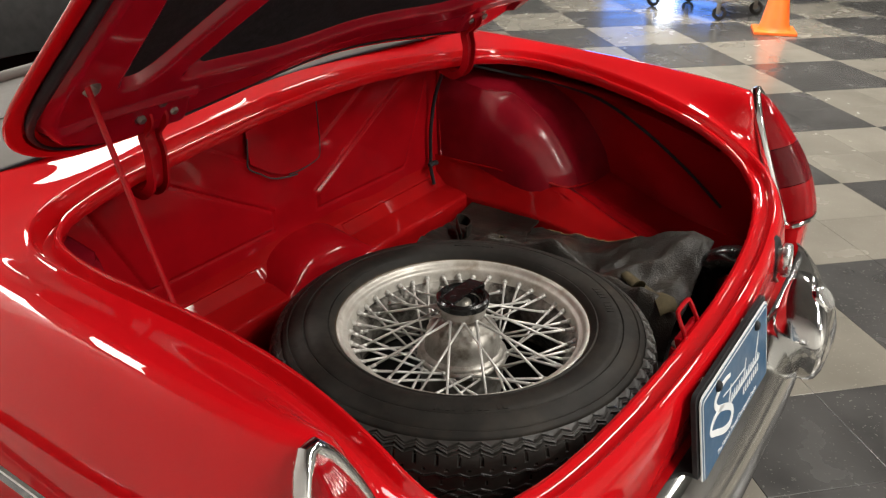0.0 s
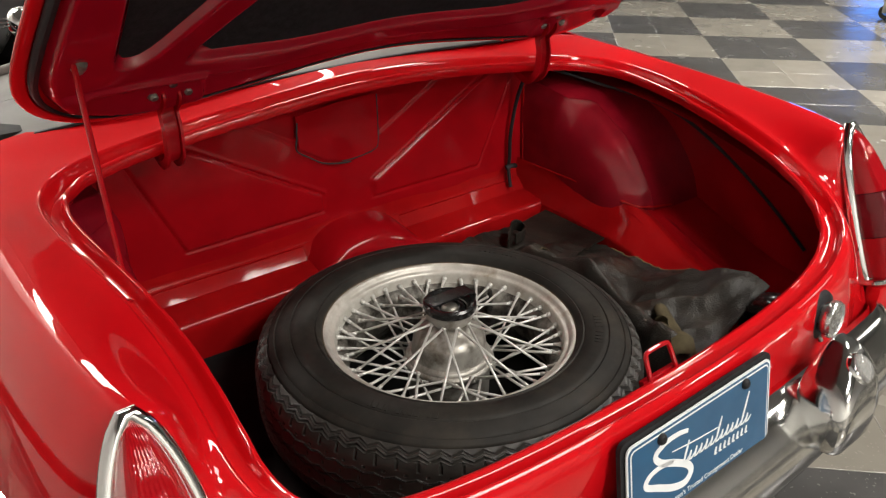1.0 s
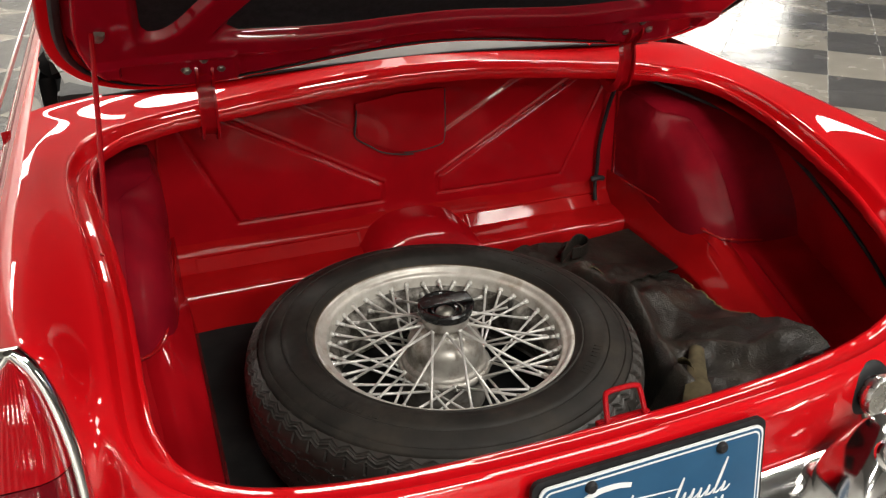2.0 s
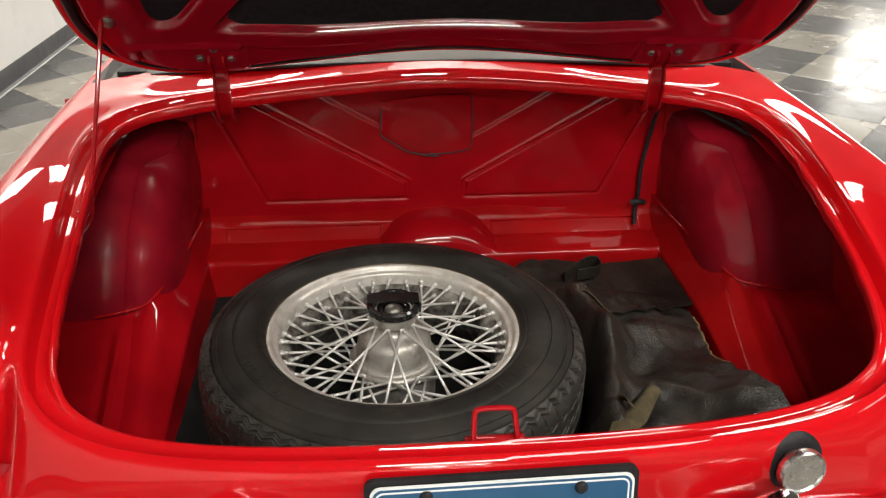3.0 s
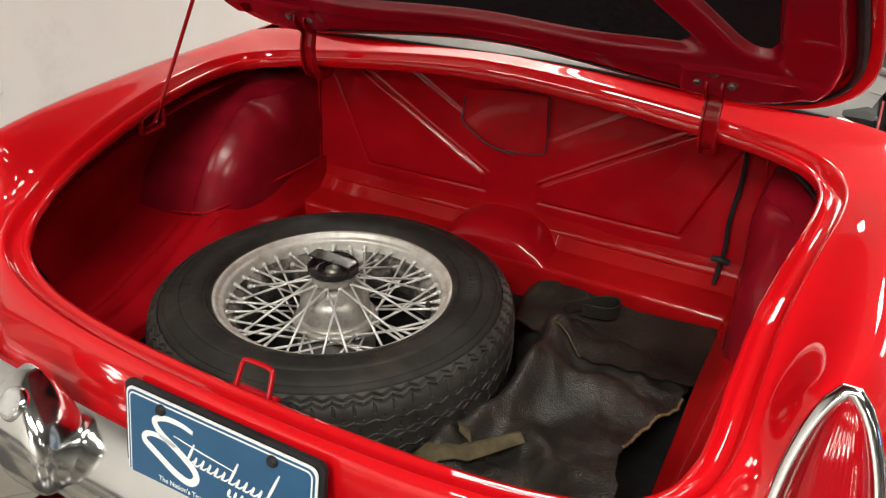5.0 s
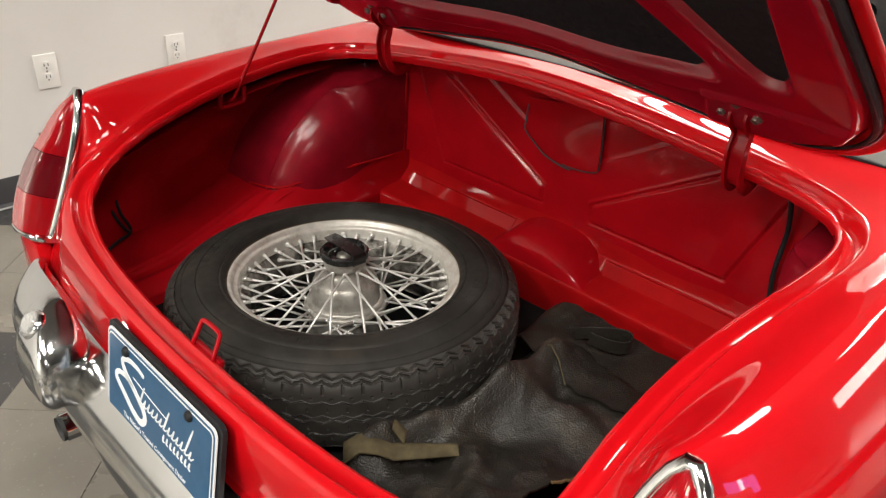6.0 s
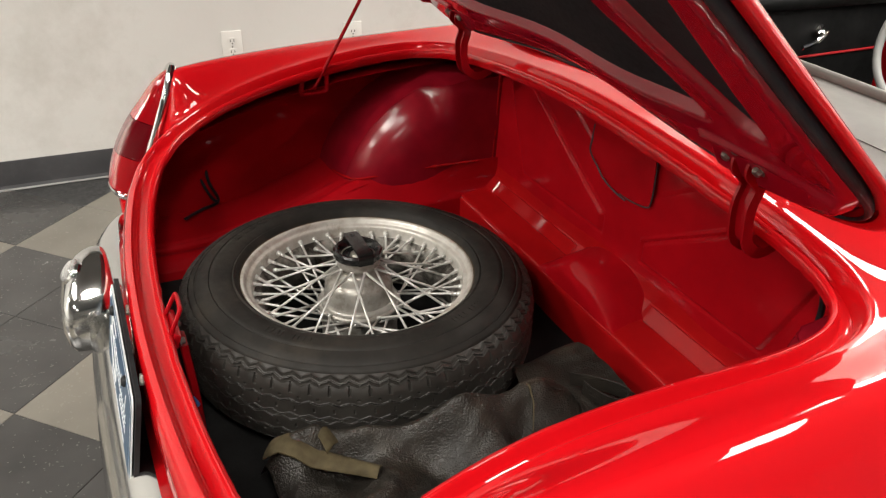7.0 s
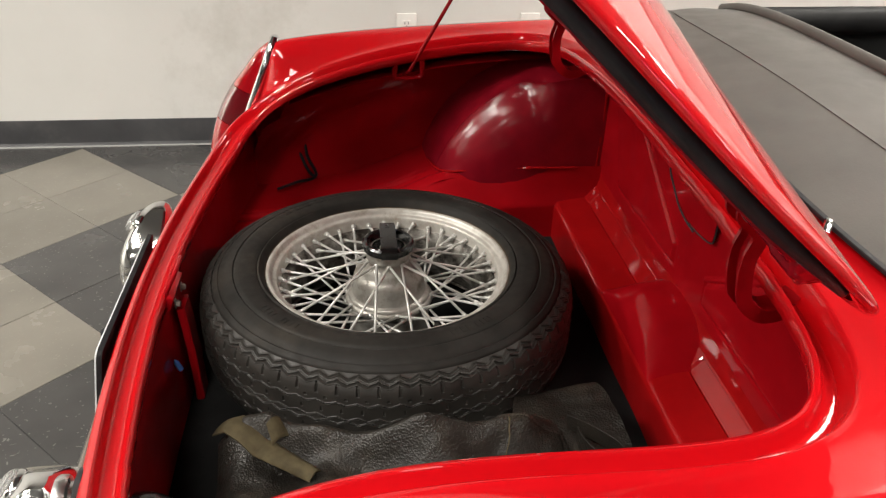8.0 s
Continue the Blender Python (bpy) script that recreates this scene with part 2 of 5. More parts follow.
# ---------------------------------------------------------------- mesh helpers
def mesh_object(name, verts, faces, mat, parent=None, label="", sharp=40):
    me = bpy.data.meshes.new(name)
    me.from_pydata([tuple(map(float, v)) for v in verts], [], [tuple(f) for f in faces])
    me.update()
    for p in me.polygons:
        p.use_smooth = True
    me.set_sharp_from_angle(angle=radians(sharp))
    me.materials.append(mat)
    ob = new(name, me)
    if parent:
        ob.parent = parent
    if label:
        tagged(ob, label)
    return ob


def part(name, bm, mat, parent=None, label="", sharp=40):
    bmesh.ops.recalc_face_normals(bm, faces=bm.faces)
    me = bpy.data.meshes.new(name)
    bm.to_mesh(me)
    bm.free()
    for p in me.polygons:
        p.use_smooth = True
    me.set_sharp_from_angle(angle=radians(sharp))
    me.materials.append(mat)
    ob = new(name, me)
    if parent:
        ob.parent = parent
    if label:
        tagged(ob, label)
    return ob


def thing(name, label, category, at=(0, 0, 0), group="", kind=""):
    ob = new(name)
    ob.empty_display_size = 0.05
    ob.location = at
    return tagged(ob, label, category, group, kind)


def loft(rings, closed=True, cap_first=False, cap_last=False):
    """Vertices and faces of a skin through rings of equal count."""
    n = len(rings[0])
    verts = [p for r in rings for p in r]
    faces = []
    for i in range(len(rings) - 1):
        for j in range(n if closed else n - 1):
            k = (j + 1) % n
            faces.append((i * n + j, i * n + k, (i + 1) * n + k, (i + 1) * n + j))
    if cap_first:
        faces.append(tuple(range(n))[::-1])
    if cap_last:
        faces.append(tuple(range((len(rings) - 1) * n, len(rings) * n)))
    return verts, faces


def add_loft(bm, rings, closed=True, cap_first=False, cap_last=False):
    v, f = loft(rings, closed, cap_first, cap_last)
    vs = [bm.verts.new(p) for p in v]
    for q in f:
        try:
            bm.faces.new([vs[i] for i in q])
        except ValueError:
            pass


def smooth_path(points, steps=8):
    """A Catmull-Rom line through a few points."""
    p = [Vector(q) for q in points]
    p = [2 * p[0] - p[1]] + p + [2 * p[-1] - p[-2]]
    out = []
    for i in range(1, len(p) - 2):
        for s in range(steps):
            t = s / steps
            a, b, c, d = p[i - 1], p[i], p[i + 1], p[i + 2]
            out.append(0.5 * (2 * b + (c - a) * t + (2 * a - 5 * b + 4 * c - d) * t * t + (3 * b - a - 3 * c + d) * t ** 3))
    out.append(p[-2])
    return out


def sweep_rings(path, section, up=(0, 0, 1)):
    """Rings of a flat section carried along a path, kept upright."""
    rings = []
    for i, p in enumerate(path):
        d = (path[min(i + 1, len(path) - 1)] - path[max(i - 1, 0)]).normalized()
        side = d.cross(Vector(up))
        if side.length < 1e-4:
            side = d.cross(Vector((0, 1, 0.01)))
        side.normalize()
        u = side.cross(d)
        rings.append([p + side * a + u * b for a, b in section])
    return rings


def circle(r, n=10):
    return [(r * math.cos(2 * math.pi * i / n), r * math.sin(2 * math.pi * i / n)) for i in range(n)]


def tube(bm, points, r, n=10, steps=8, up=(0, 0, 1)):
    path = smooth_path(points, steps) if steps > 1 else [Vector(p) for p in points]
    add_loft(bm, sweep_rings(path, circle(r, n), up), True, True, True)


def strip(bm, points, w, h, steps=8, up=(0, 0, 1)):
    path = smooth_path(points, steps) if steps > 1 else [Vector(p) for p in points]
    e = min(w, h) * 0.2
    sec = [(-w / 2 + e, -h / 2), (w / 2 - e, -h / 2), (w / 2, -h / 2 + e), (w / 2, h / 2 - e), (w / 2 - e, h / 2), (-w / 2 + e, h / 2), (-w / 2, h / 2 - e), (-w / 2, -h / 2 + e)]
    add_loft(bm, sweep_rings(path, sec, up), True, True, True)


def box(bm, size, m=None, bevel=0.0):
    b2 = bmesh.new()
    bmesh.ops.create_cube(b2, size=1)
    bmesh.ops.scale(b2, vec=size, verts=b2.verts)
    if bevel:
        bmesh.ops.bevel(b2, geom=list(b2.edges), offset=bevel, segments=2, affect="EDGES", profile=0.6)
    if m:
        b2.transform(m)
    join(bm, b2)


def join(bm, b2):
    vs = {v: bm.verts.new(v.co) for v in b2.verts}
    for f in b2.faces:
        bm.faces.new([vs[v] for v in f.verts])
    b2.free()


def lathe(bm, profile, n=48, m=None, arc=2 * math.pi):
    rings = []
    for i in range(n):
        a = arc * i / n
        rings.append([Vector((r * math.cos(a), r * math.sin(a), z)) for r, z in profile])
    if m:
        rings = [[m @ p for p in r] for r in rings]
    rings.append(rings[0])
    k = len(profile)
    vs = [[bm.verts.new(p) for p in r] for r in rings[:-1]]
    vs.append(vs[0])
    for i in range(n):
        for j in range(k - 1):
            q = [vs[i][j], vs[i + 1][j], vs[i + 1][j + 1], vs[i][j + 1]]
            if profile[j][0] < 1e-6:
                q = [vs[i][j], vs[i + 1][j + 1], vs[i][j + 1]]
            elif profile[j + 1][0] < 1e-6:
                q = [vs[i][j], vs[i + 1][j], vs[i][j + 1]]
            bm.faces.new(q)


def smoothstep(a, b, x):
    t = np.clip((x - a) / (b - a), 0, 1)
    return t * t * (3 - 2 * t)


def bolt(name, m, r, h, mat, parent):
    bm = bmesh.new()
    lathe(bm, [(0, h), (r * 0.75, h), (r, h * 0.7), (r, 0), (r * 1.5, 0), (r * 1.6, -h * 0.2)], 6, m)
    return part(name, bm, mat, parent)


# ---------------------------------------------------------------- showroom
TILE = 0.3025
FLOOR_TURN = pose(-1.522, -0.262, 0, 0, 0, 45.3)


def tile_mesh(name, mat):
    h, e, c = TILE / 2 - 0.0006, 0.0012, 0.0007
    verts = [(sx * (h - e), sy * (h - e), 0) for sx, sy in ((-1, -1), (1, -1), (1, 1), (-1, 1))]
    verts += [(sx * h, sy * h, -c) for sx, sy in ((-1, -1), (1, -1), (1, 1), (-1, 1))]
    verts += [(sx * h, sy * h, -0.003) for sx, sy in ((-1, -1), (1, -1), (1, 1), (-1, 1))]
    faces = [(0, 1, 2, 3)]
    for k in (0, 4):
        faces += [(k + i, k + 4 + i, k + 4 + (i + 1) % 4, k + (i + 1) % 4) for i in range(4)]
    me = bpy.data.meshes.new(name)
    me.from_pydata(verts, [], faces)
    me.materials.append(mat)
    return me


def tile_is_light(i, j):
    return (i // 2 + j // 2) % 2 == 0


def build_floor():
    bm = bmesh.new()
    box(bm, (14.4, 16.4, 0.1), pose(5.0, 1.0, -0.0525))
    floor = part("floor", bm, SLOT)
    tagged(floor, "checkered beige and charcoal speckled vinyl tile floor", "floor", kind="structure")
    light, dark = tile_mesh("tile", LIGHT_TILE), tile_mesh("tile", DARK_TILE)
    far = {True: ([], []), False: ([], [])}
    count = 0
    corners = [Vector(v.co) for v in light.vertices]
    quads = [tuple(p.vertices) for p in light.polygons]
    for i in range(-46, 60):
        for j in range(-60, 46):
            m = FLOOR_TURN @ Matrix.Translation(((i + 0.5) * TILE, (j + 0.5) * TILE, 0))
            p = m.translation
            if not (-1.95 < p.x < 11.9 and -6.9 < p.y < 8.9):
                continue
            kind = tile_is_light(i, j)
            near = (p.x < -0.35 and -1.6 < p.y < 1.6) or (p.x < 1.2 and -1.1 < p.y < 0.05) or (2.0 < p.x < 4.6 and -0.9 < p.y < 2.3)
            if near and count < 300:
                t = new("tile", light if kind else dark)
                t.matrix_world = m
                t.parent = floor
                count += 1
            else:
                verts, faces = far[kind]
                n = len(verts)
                verts += [m @ c for c in corners]
                faces += [tuple(n + q for q in f) for f in quads]
    for kind in (True, False):
        ob = mesh_object("tile_field", *far[kind], LIGHT_TILE if kind else DARK_TILE, floor, "", 5)
        tagged(ob, kind="stuff")


def build_room():
    def slab(name, size, at, mat, label, cat):
        bm = bmesh.new()
        box(bm, size, pose(*at))
        tagged(part(name, bm, mat), label, cat, kind="structure")

    slab("wall_west", (0.12, 16.2, CEIL), (-2.05, 1.0, CEIL / 2), WALLP, "off-white painted showroom wall with faint scuffs", "wall")
    slab("wall_east", (0.12, 16.2, CEIL), (12.06, 1.0, CEIL / 2), GREYWALL, "grey painted showroom wall", "wall")
    slab("wall_south", (14.0, 0.12, CEIL), (5.0, -7.06, CEIL / 2), WALLP, "off-white painted showroom wall", "wall")
    slab("wall_north", (14.0, 0.12, CEIL), (5.0, 9.06, CEIL / 2), WALLP, "off-white painted showroom wall", "wall")
    slab("ceiling", (14.4, 16.4, 0.12), (5.0, 1.0, CEIL + 0.06), CEILP, "unseen showroom ceiling, toned dark grey to limit bounced light", "ceiling")
    bm = bmesh.new()
    path = [Vector((-1.988, y, 0)) for y in np.linspace(-6.98, 8.98, 30)]
    sec = [(0.0, 0.0), (0.022, 0.0), (0.020, 0.004), (0.009, 0.012), (0.006, 0.030), (0.005, 0.096), (0.003, 0.101), (0.0, 0.101)]
    add_loft(bm, sweep_rings(path, sec), True, True, True)
    tagged(part("baseboard", bm, COVE), "dark grey rubber cove base along white wall", "baseboard", kind="structure")
    bm = bmesh.new()
    strip(bm, [(-1.963, y, 0.002) for y in (-6.9, -3, 1, 5, 8.9)], 0.012, 0.004, 4)
    tagged(part("trim", bm, TRIMGREY), "thin pale sealant line at the foot of the cove base", "trim", kind="structure")

    def glowing(name, size, at, mat, label):
        bm = bmesh.new()
        box(bm, size, pose(*at), 0.004)
        tagged(part(name, bm, mat), label, "window", kind="structure")

    glowing("window_1", (0.04, 0.24, 1.1), (11.97, 4.45, 0.95), GLOWWHITE, "narrow bright white lit window strip")
    glowing("window_2", (0.03, 0.9, 1.1), (11.975, 5.05, 0.95), GLOWBLUE, "blue lit window panel")
    glowing("window_3", (0.03, 0.7, 1.1), (11.975, 3.95, 0.95), GLOWBLUE, "blue lit window panel")
    # panes set above the view, added to lighten what the front deck mirrors
    for k in range(4):
        glowing(f"window_{k + 7}", (0.03, 1.36, 1.9), (-1.974, 3.3 + 1.44 * k, 2.45), GLOWSOFT, "unseen glowing pane in the side wall, added for reflections")
    # unseen panes added so the front deck shows a pale reflected band
    for k in range(3):
        glowing(f"window_{k + 4}", (1.36, 0.03, 2.2), (-0.9 + 1.44 * k, 8.975, 2.55), GLOWWARM, "unseen glowing pane in the far wall, added for reflections")
    # a long bright window low in the far wall, beyond the car's far side
    for k in range(2):
        glowing(f"window_{k + 11}", (1.42, 0.03, 0.80), (6.73 + 1.46 * k, 8.975, 1.55), GLOWBRIGHT, "bright daylit window pane in the far wall")


def wall_outlet(y):
    o = thing("wall_outlet", "white duplex power outlet plate on white wall", "outlet", (-1.987, y, 0.438), "wall outlets")
    bm = bmesh.new()
    box(bm, (0.006, 0.074, 0.116), pose(0, 0, 0), 0.002)
    part("cover_plate", bm, IVORY, o)
    for dz in (-0.020, 0.020):
        bm = bmesh.new()
        sec = [(0.0165 * math.cos(a), max(-0.0135, min(0.0135, 0.0175 * math.sin(a)))) for a in np.linspace(0, 2 * math.pi, 20, endpoint=False)]
        add_loft(bm, [[Vector((x, u, dz + v)) for u, v in sec] for x in (0.002, 0.0055)], True, False, True)
        s = part("socket", bm, IVORY, o)
        for u in (-0.0065, 0.0065):
            bm = bmesh.new()
            box(bm, (0.002, 0.0024, 0.009), pose(0.0052, u, dz + 0.003))
            part("slot", bm, SLOT, s)
        bm = bmesh.new()
        lathe(bm, [(0, 0.001), (0.0026, 0.001), (0.0026, -0.001)], 10, pose(0.0052, 0, dz - 0.008, 0, 90, 0))
        part("slot", bm, SLOT, s)
    bm = bmesh.new()
    lathe(bm, [(0, 0.0015), (0.003, 0.001), (0.0035, 0)], 10, pose(0.003, 0, 0, 0, 90, 0))
    part("screw", bm, STEEL, o)


def traffic_cone(x, y, turn):
    c = thing("traffic_cone", "bright orange plastic traffic cone on checkered floor", "cone", (x, y, 0))
    c.rotation_euler = (0, 0, radians(turn))
    bm = bmesh.new()
    box(bm, (0.29, 0.29, 0.022), pose(0, 0, 0.011), 0.008)
    part("base", bm, ORANGE, c)
    bm = bmesh.new()
    lathe(bm, [(0.118, 0.022), (0.110, 0.030), (0.100, 0.05), (0.030, 0.46), (0.024, 0.465), (0.024, 0.40)], 32)
    part("cone_body", bm, ORANGE, c)


def service_cart(x, y, turn):
    c = thing("service_cart", "grey steel service cart on black swivel casters", "cart", (x, y, 0))
    c.rotation_euler = (0, 0, radians(turn))
    bm = bmesh.new()
    box(bm, (0.78, 0.5, 0.03), pose(0, 0, 0.155), 0.008)
    part("deck", bm, TRIMGREY, c)
    bm = bmesh.new()
    box(bm, (0.74, 0.46, 0.62), pose(0, 0, 0.482), 0.012)
    part("cabinet", bm, TRIMGREY, c)
    for sx in (-1, 1):
        for sy in (-1, 1):
            at = Matrix.Translation((sx * 0.35, sy * 0.21, 0.052))
            bm = bmesh.new()
            lathe(bm, [(0.030, -0.014), (0.046, -0.015), (0.052, -0.008), (0.052, 0.008), (0.046, 0.015), (0.030, 0.014)], 24, at @ pose(0, 0, 0, 90, 0, 25))
            w = part("caster", bm, RUBBER, c)
            bm = bmesh.new()
            for s in (-1, 1):
                box(bm, (0.030, 0.004, 0.085), at @ pose(0, 0, 0, 0, 0, 25) @ pose(0.006, s * 0.020, 0.036), 0.001)
            box(bm, (0.05, 0.05, 0.008), at @ pose(0, 0, 0.082), 0.002)
            part("fork", bm, STEEL, w)


def dark_car_far():
    """The low flank of a dark car across the showroom."""
    c = thing("parked_car", "dark parked car standing far across the showroom", "car", (7.6, 0.2, 0))
    prof = [(-2.0, 0.28), (-2.05, 0.55), (-1.9, 0.78), (-0.9, 0.86), (-0.5, 1.24), (0.6, 1.26), (1.1, 0.9), (1.95, 0.80), (2.1, 0.5), (2.0, 0.26)]
    bm = bmesh.new()
    rings = []
    for x, k in ((0.0, 0.96), (0.05, 1.0), (1.6, 1.0), (1.65, 0.96)):
        rings.append([Vector((x, a * k, 0.26 + (b - 0.26) * (k if b > 0.9 else 1))) for a, b in prof])
    add_loft(bm, rings, True, True, True)
    body = part("body", bm, BLACK, c)
    for yy in (-1.25, 1.3):
        for xx in (0.08, 1.57):
            bm = bmesh.new()
            lathe(bm, [(0.17, -0.09), (0.28, -0.10), (0.31, -0.07), (0.31, 0.07), (0.28, 0.10), (0.17, 0.09)], 32, pose(xx, yy, 0.31, 0, 90, 0))
            w = part("wheel", bm, RUBBER, c)
            bm = bmesh.new()
            lathe(bm, [(0, 0.06), (0.05, 0.07), (0.15, 0.05), (0.185, 0.085), (0.185, -0.085), (0.15, -0.05), (0, -0.06)], 24, pose(xx, yy, 0.31, 0, 90, 0))
            part("rim", bm, CHROME, w)


# ---------------------------------------------------------------- the car: shapes shared by its panels
LIP_X = (0.6056, -0.0004, 0.0546, 0.0178, -0.0150, 0.0025)
LIP_Y = (0.4037, -0.3789, 0.0116, 0.0607, -0.0222, -0.0076, 0.0034)
LIP_Z = (0.7166, -0.1281, -0.0148, 0.0023, 0.0150)


def lip(th):
    """The boot opening's edge; 0 is its rear middle, pi its front middle."""
    return Vector((sum(a * math.sin((k + 1) * th) for k, a in enumerate(LIP_X)),
                   sum(b * math.cos(k * th) for k, b in enumerate(LIP_Y)),
                   sum(c * math.cos(k * th) for k, c in enumerate(LIP_Z))))


def lip_out(th):
    d = lip(th + 0.01) - lip(th - 0.01)
    return Vector((d.y, -d.x, 0)).normalized()


def hermite(xs, ps, x):
    """A smooth curve through points ps at parameters xs."""
    i = max(0, min(len(xs) - 2, sum(1 for q in xs if q <= x) - 1))
    h = xs[i + 1] - xs[i]
    t = (x - xs[i]) / h

    def slope(k):
        if k in (0, len(xs) - 1):
            return Vector((0, 0, 0)) if len(ps[0]) == 3 else 0
        return (Vector(ps[k + 1]) - Vector(ps[k - 1])) / (xs[k + 1] - xs[k - 1])
    m0, m1 = slope(i) * h, slope(i + 1) * h
    a, b = Vector(ps[i]), Vector(ps[i + 1])
    return a * (2 * t ** 3 - 3 * t * t + 1) + m0 * (t ** 3 - 2 * t * t + t) + b * (3 * t * t - 2 * t ** 3) + m1 * (t ** 3 - t * t)


def crest(y):
    """The top line of the rear wing."""
    y = max(y, 0.19)
    return Vector((0.628 + 0.022 * (1 - math.exp(-(y - 0.19) / 0.08)), y, 0.769 + 0.05 * (1 - math.exp(-(y - 0.19) / 0.5))))


EDGE_AT = (0, 18, 32, 42, 49, 54, 60, 67, 74, 88, 104, 119, 132, 146, 162, 180)
EDGE = ((0, 0.034, 0.36), (0.23, 0.035, 0.36), (0.42, 0.040, 0.36), (0.53, 0.045, 0.37), (0.598, 0.050, 0.43), (0.606, 0.080, 0.506), (0.606, 0.117, 0.578),
        (0.610, 0.160, 0.685), tuple(crest(0.195)), tuple(crest(0.36)), tuple(crest(0.54)), tuple(crest(0.70)), tuple(crest(0.86)), (0.43, 0.872, 0.833), (0.21, 0.868, 0.849), (0, 0.866, 0.853))


def deck_edge(th):
    """The outer edge of the deck and tail panel, half by half."""
    s = 1 if th >= 0 else -1
    deg = min(180.0, abs(math.degrees(th)))
    p = hermite(EDGE_AT, EDGE, deg)
    if 74 <= deg <= 132:
        p = crest(p.y)
    return Vector((p.x * s, p.y, p.z))


def ring(f, n=240):
    return [f(-math.pi + 2 * math.pi * i / n) for i in range(n)]


def offset_ring(out, up, n=240):
    def at(th):
        rough = 0.0017 * noise.noise((lip(th).x * 50, lip(th).y * 50, 3.0)) * max(0.0, 1 - out / 0.02)
        if 0.008 < out < 0.030 and up < 0:
            return lip(th) + lip_out(th) * (out + rough) + Vector((0, 0, up * (0.22 + 0.78 * float(smoothstep(48, 72, abs(math.degrees(th))))) + rough * 0.7))
        return lip(th) + lip_out(th) * (out + rough) + Vector((0, 0, up + rough * 0.7))
    return ring(at, n)


def deck_rings(n=240):
    start = offset_ring(0.036, 0.010, n)
    rings = []
    for k in range(1, 15):
        t = k / 14
        r = []
        for i in range(n):
            th = -math.pi + 2 * math.pi * i / n
            a, d, o = start[i], deck_edge(th), lip_out(th)
            rear = max(0.0, min(1.0, (math.radians(62) - abs(th)) / math.radians(22)))
            reach = (d - a).length
            b = a + o * (0.020 + 0.014 * rear) + Vector((0, 0, (-0.0003 - 0.0067 * rear)))
            c = d + Vector((0, 0, 0.11 * rear)) - o * (1 - rear) * reach * 0.35
            r.append(a * (1 - t) ** 3 + b * 3 * t * (1 - t) ** 2 + c * 3 * t * t * (1 - t) + d * t ** 3)
        rings.append(r)
    return rings


def build_body(car):
    rings = [offset_ring(0.0079, -0.016), offset_ring(0.003, -0.017), offset_ring(0.0, -0.014), offset_ring(0.0, -0.003), offset_ring(0.002, 0.001), offset_ring(0.006, 0.002), offset_ring(0.009, -0.002),
             offset_ring(0.011, -0.014), offset_ring(0.016, -0.018), offset_ring(0.025, -0.017), offset_ring(0.029, -0.006), offset_ring(0.031, 0.004), offset_ring(0.034, 0.009), offset_ring(0.036, 0.010)]
    rings += deck_rings()
    body = mesh_object("body", *loft(rings), PAINT, car, "glossy red painted rear deck and tail panel", 50)
    # rear wings and flanks
    prof = [(0.0, 0.0), (0.009, -0.0005), (0.019, -0.006), (0.032, -0.020), (0.052, -0.050), (0.072, -0.088), (0.088, -0.130), (0.101, -0.185), (0.108, -0.26), (0.104, -0.36), (0.085, -0.46), (0.060, -0.52)]
    for side in (-1, 1):
        rows = []
        for dx, dz in prof:
            row = []
            for k in range(41):
                s = (k / 40) ** 1.6
                z0 = 0.769 + dz
                y0 = 0.195 + (z0 - 0.769) * 0.43 if z0 > 0.515 else 0.05
                y = y0 + (2.75 - y0) * s
                c = crest(y)
                tail = 1 - 0.35 * math.exp(-(y - y0) / 0.10)
                row.append(Vector((side * (c.x + dx * tail), y, c.z + dz)))
            rows.append(row)
        mesh_object("wing", *loft(rows, False), PAINT, car, "glossy red painted rear wing with side trim", 60)
        # the closed end of the wing below and behind the tail lamp
        bm = bmesh.new()
        box(bm, (0.098, 0.03, 0.15), pose(side * 0.655, 0.062, 0.436), 0.012)
        part("wing_end", bm, PAINT, car)
        # chrome strip along the flank
        bm = bmesh.new()
        strip(bm, [(side * (crest(y).x + 0.113 - 0.03 * math.exp(-(y - 0.1) / 0.08)), y, 0.690 - 0.02 * math.exp(-(y - 0.1) / 0.2)) for y in np.linspace(0.13, 2.6, 16)], 0.006, 0.015, 3)
        part("side_trim", bm, CHROME, car, "narrow chrome side moulding")
    return body


# ---------------------------------------------------------------- boot interior
def bulkhead_height(x, z):
    """Pressed relief of the bulkhead, metres towards the boot."""
    ax = np.abs(x)

    def line(px, pz, qx, qz):
        dx, dz = qx - px, qz - pz
        n = math.hypot(dx, dz)
        return ((ax - px) * dz - (z - pz) * dx) / n
    upper = line(0.050, 0.588, 0.40, 0.792)
    tri = np.minimum.reduce([upper, z - 0.556, -line(0.345, 0.556, 0.435, 0.76)])
    tip = ax - 0.060
    tri = np.minimum(tri, tip)
    h = 0.0038 * smoothstep(0.0, 0.005, tri)
    ridge = 0.0030 * np.exp(-((upper + 0.004) / 0.0028) ** 2) * (ax > 0.055) * (ax < 0.40)
    v = line(0.0, 0.648, 0.262, 0.80)
    h -= 0.003 * np.exp(-(tri / 0.003) ** 2) + 0.0026 * np.exp(-(v / 0.0026) ** 2) * (z > 0.655) * (ax < 0.27)
    h += ridge - 0.003 * smoothstep(0.0, 0.004, -v) * (z > 0.60)
    return h


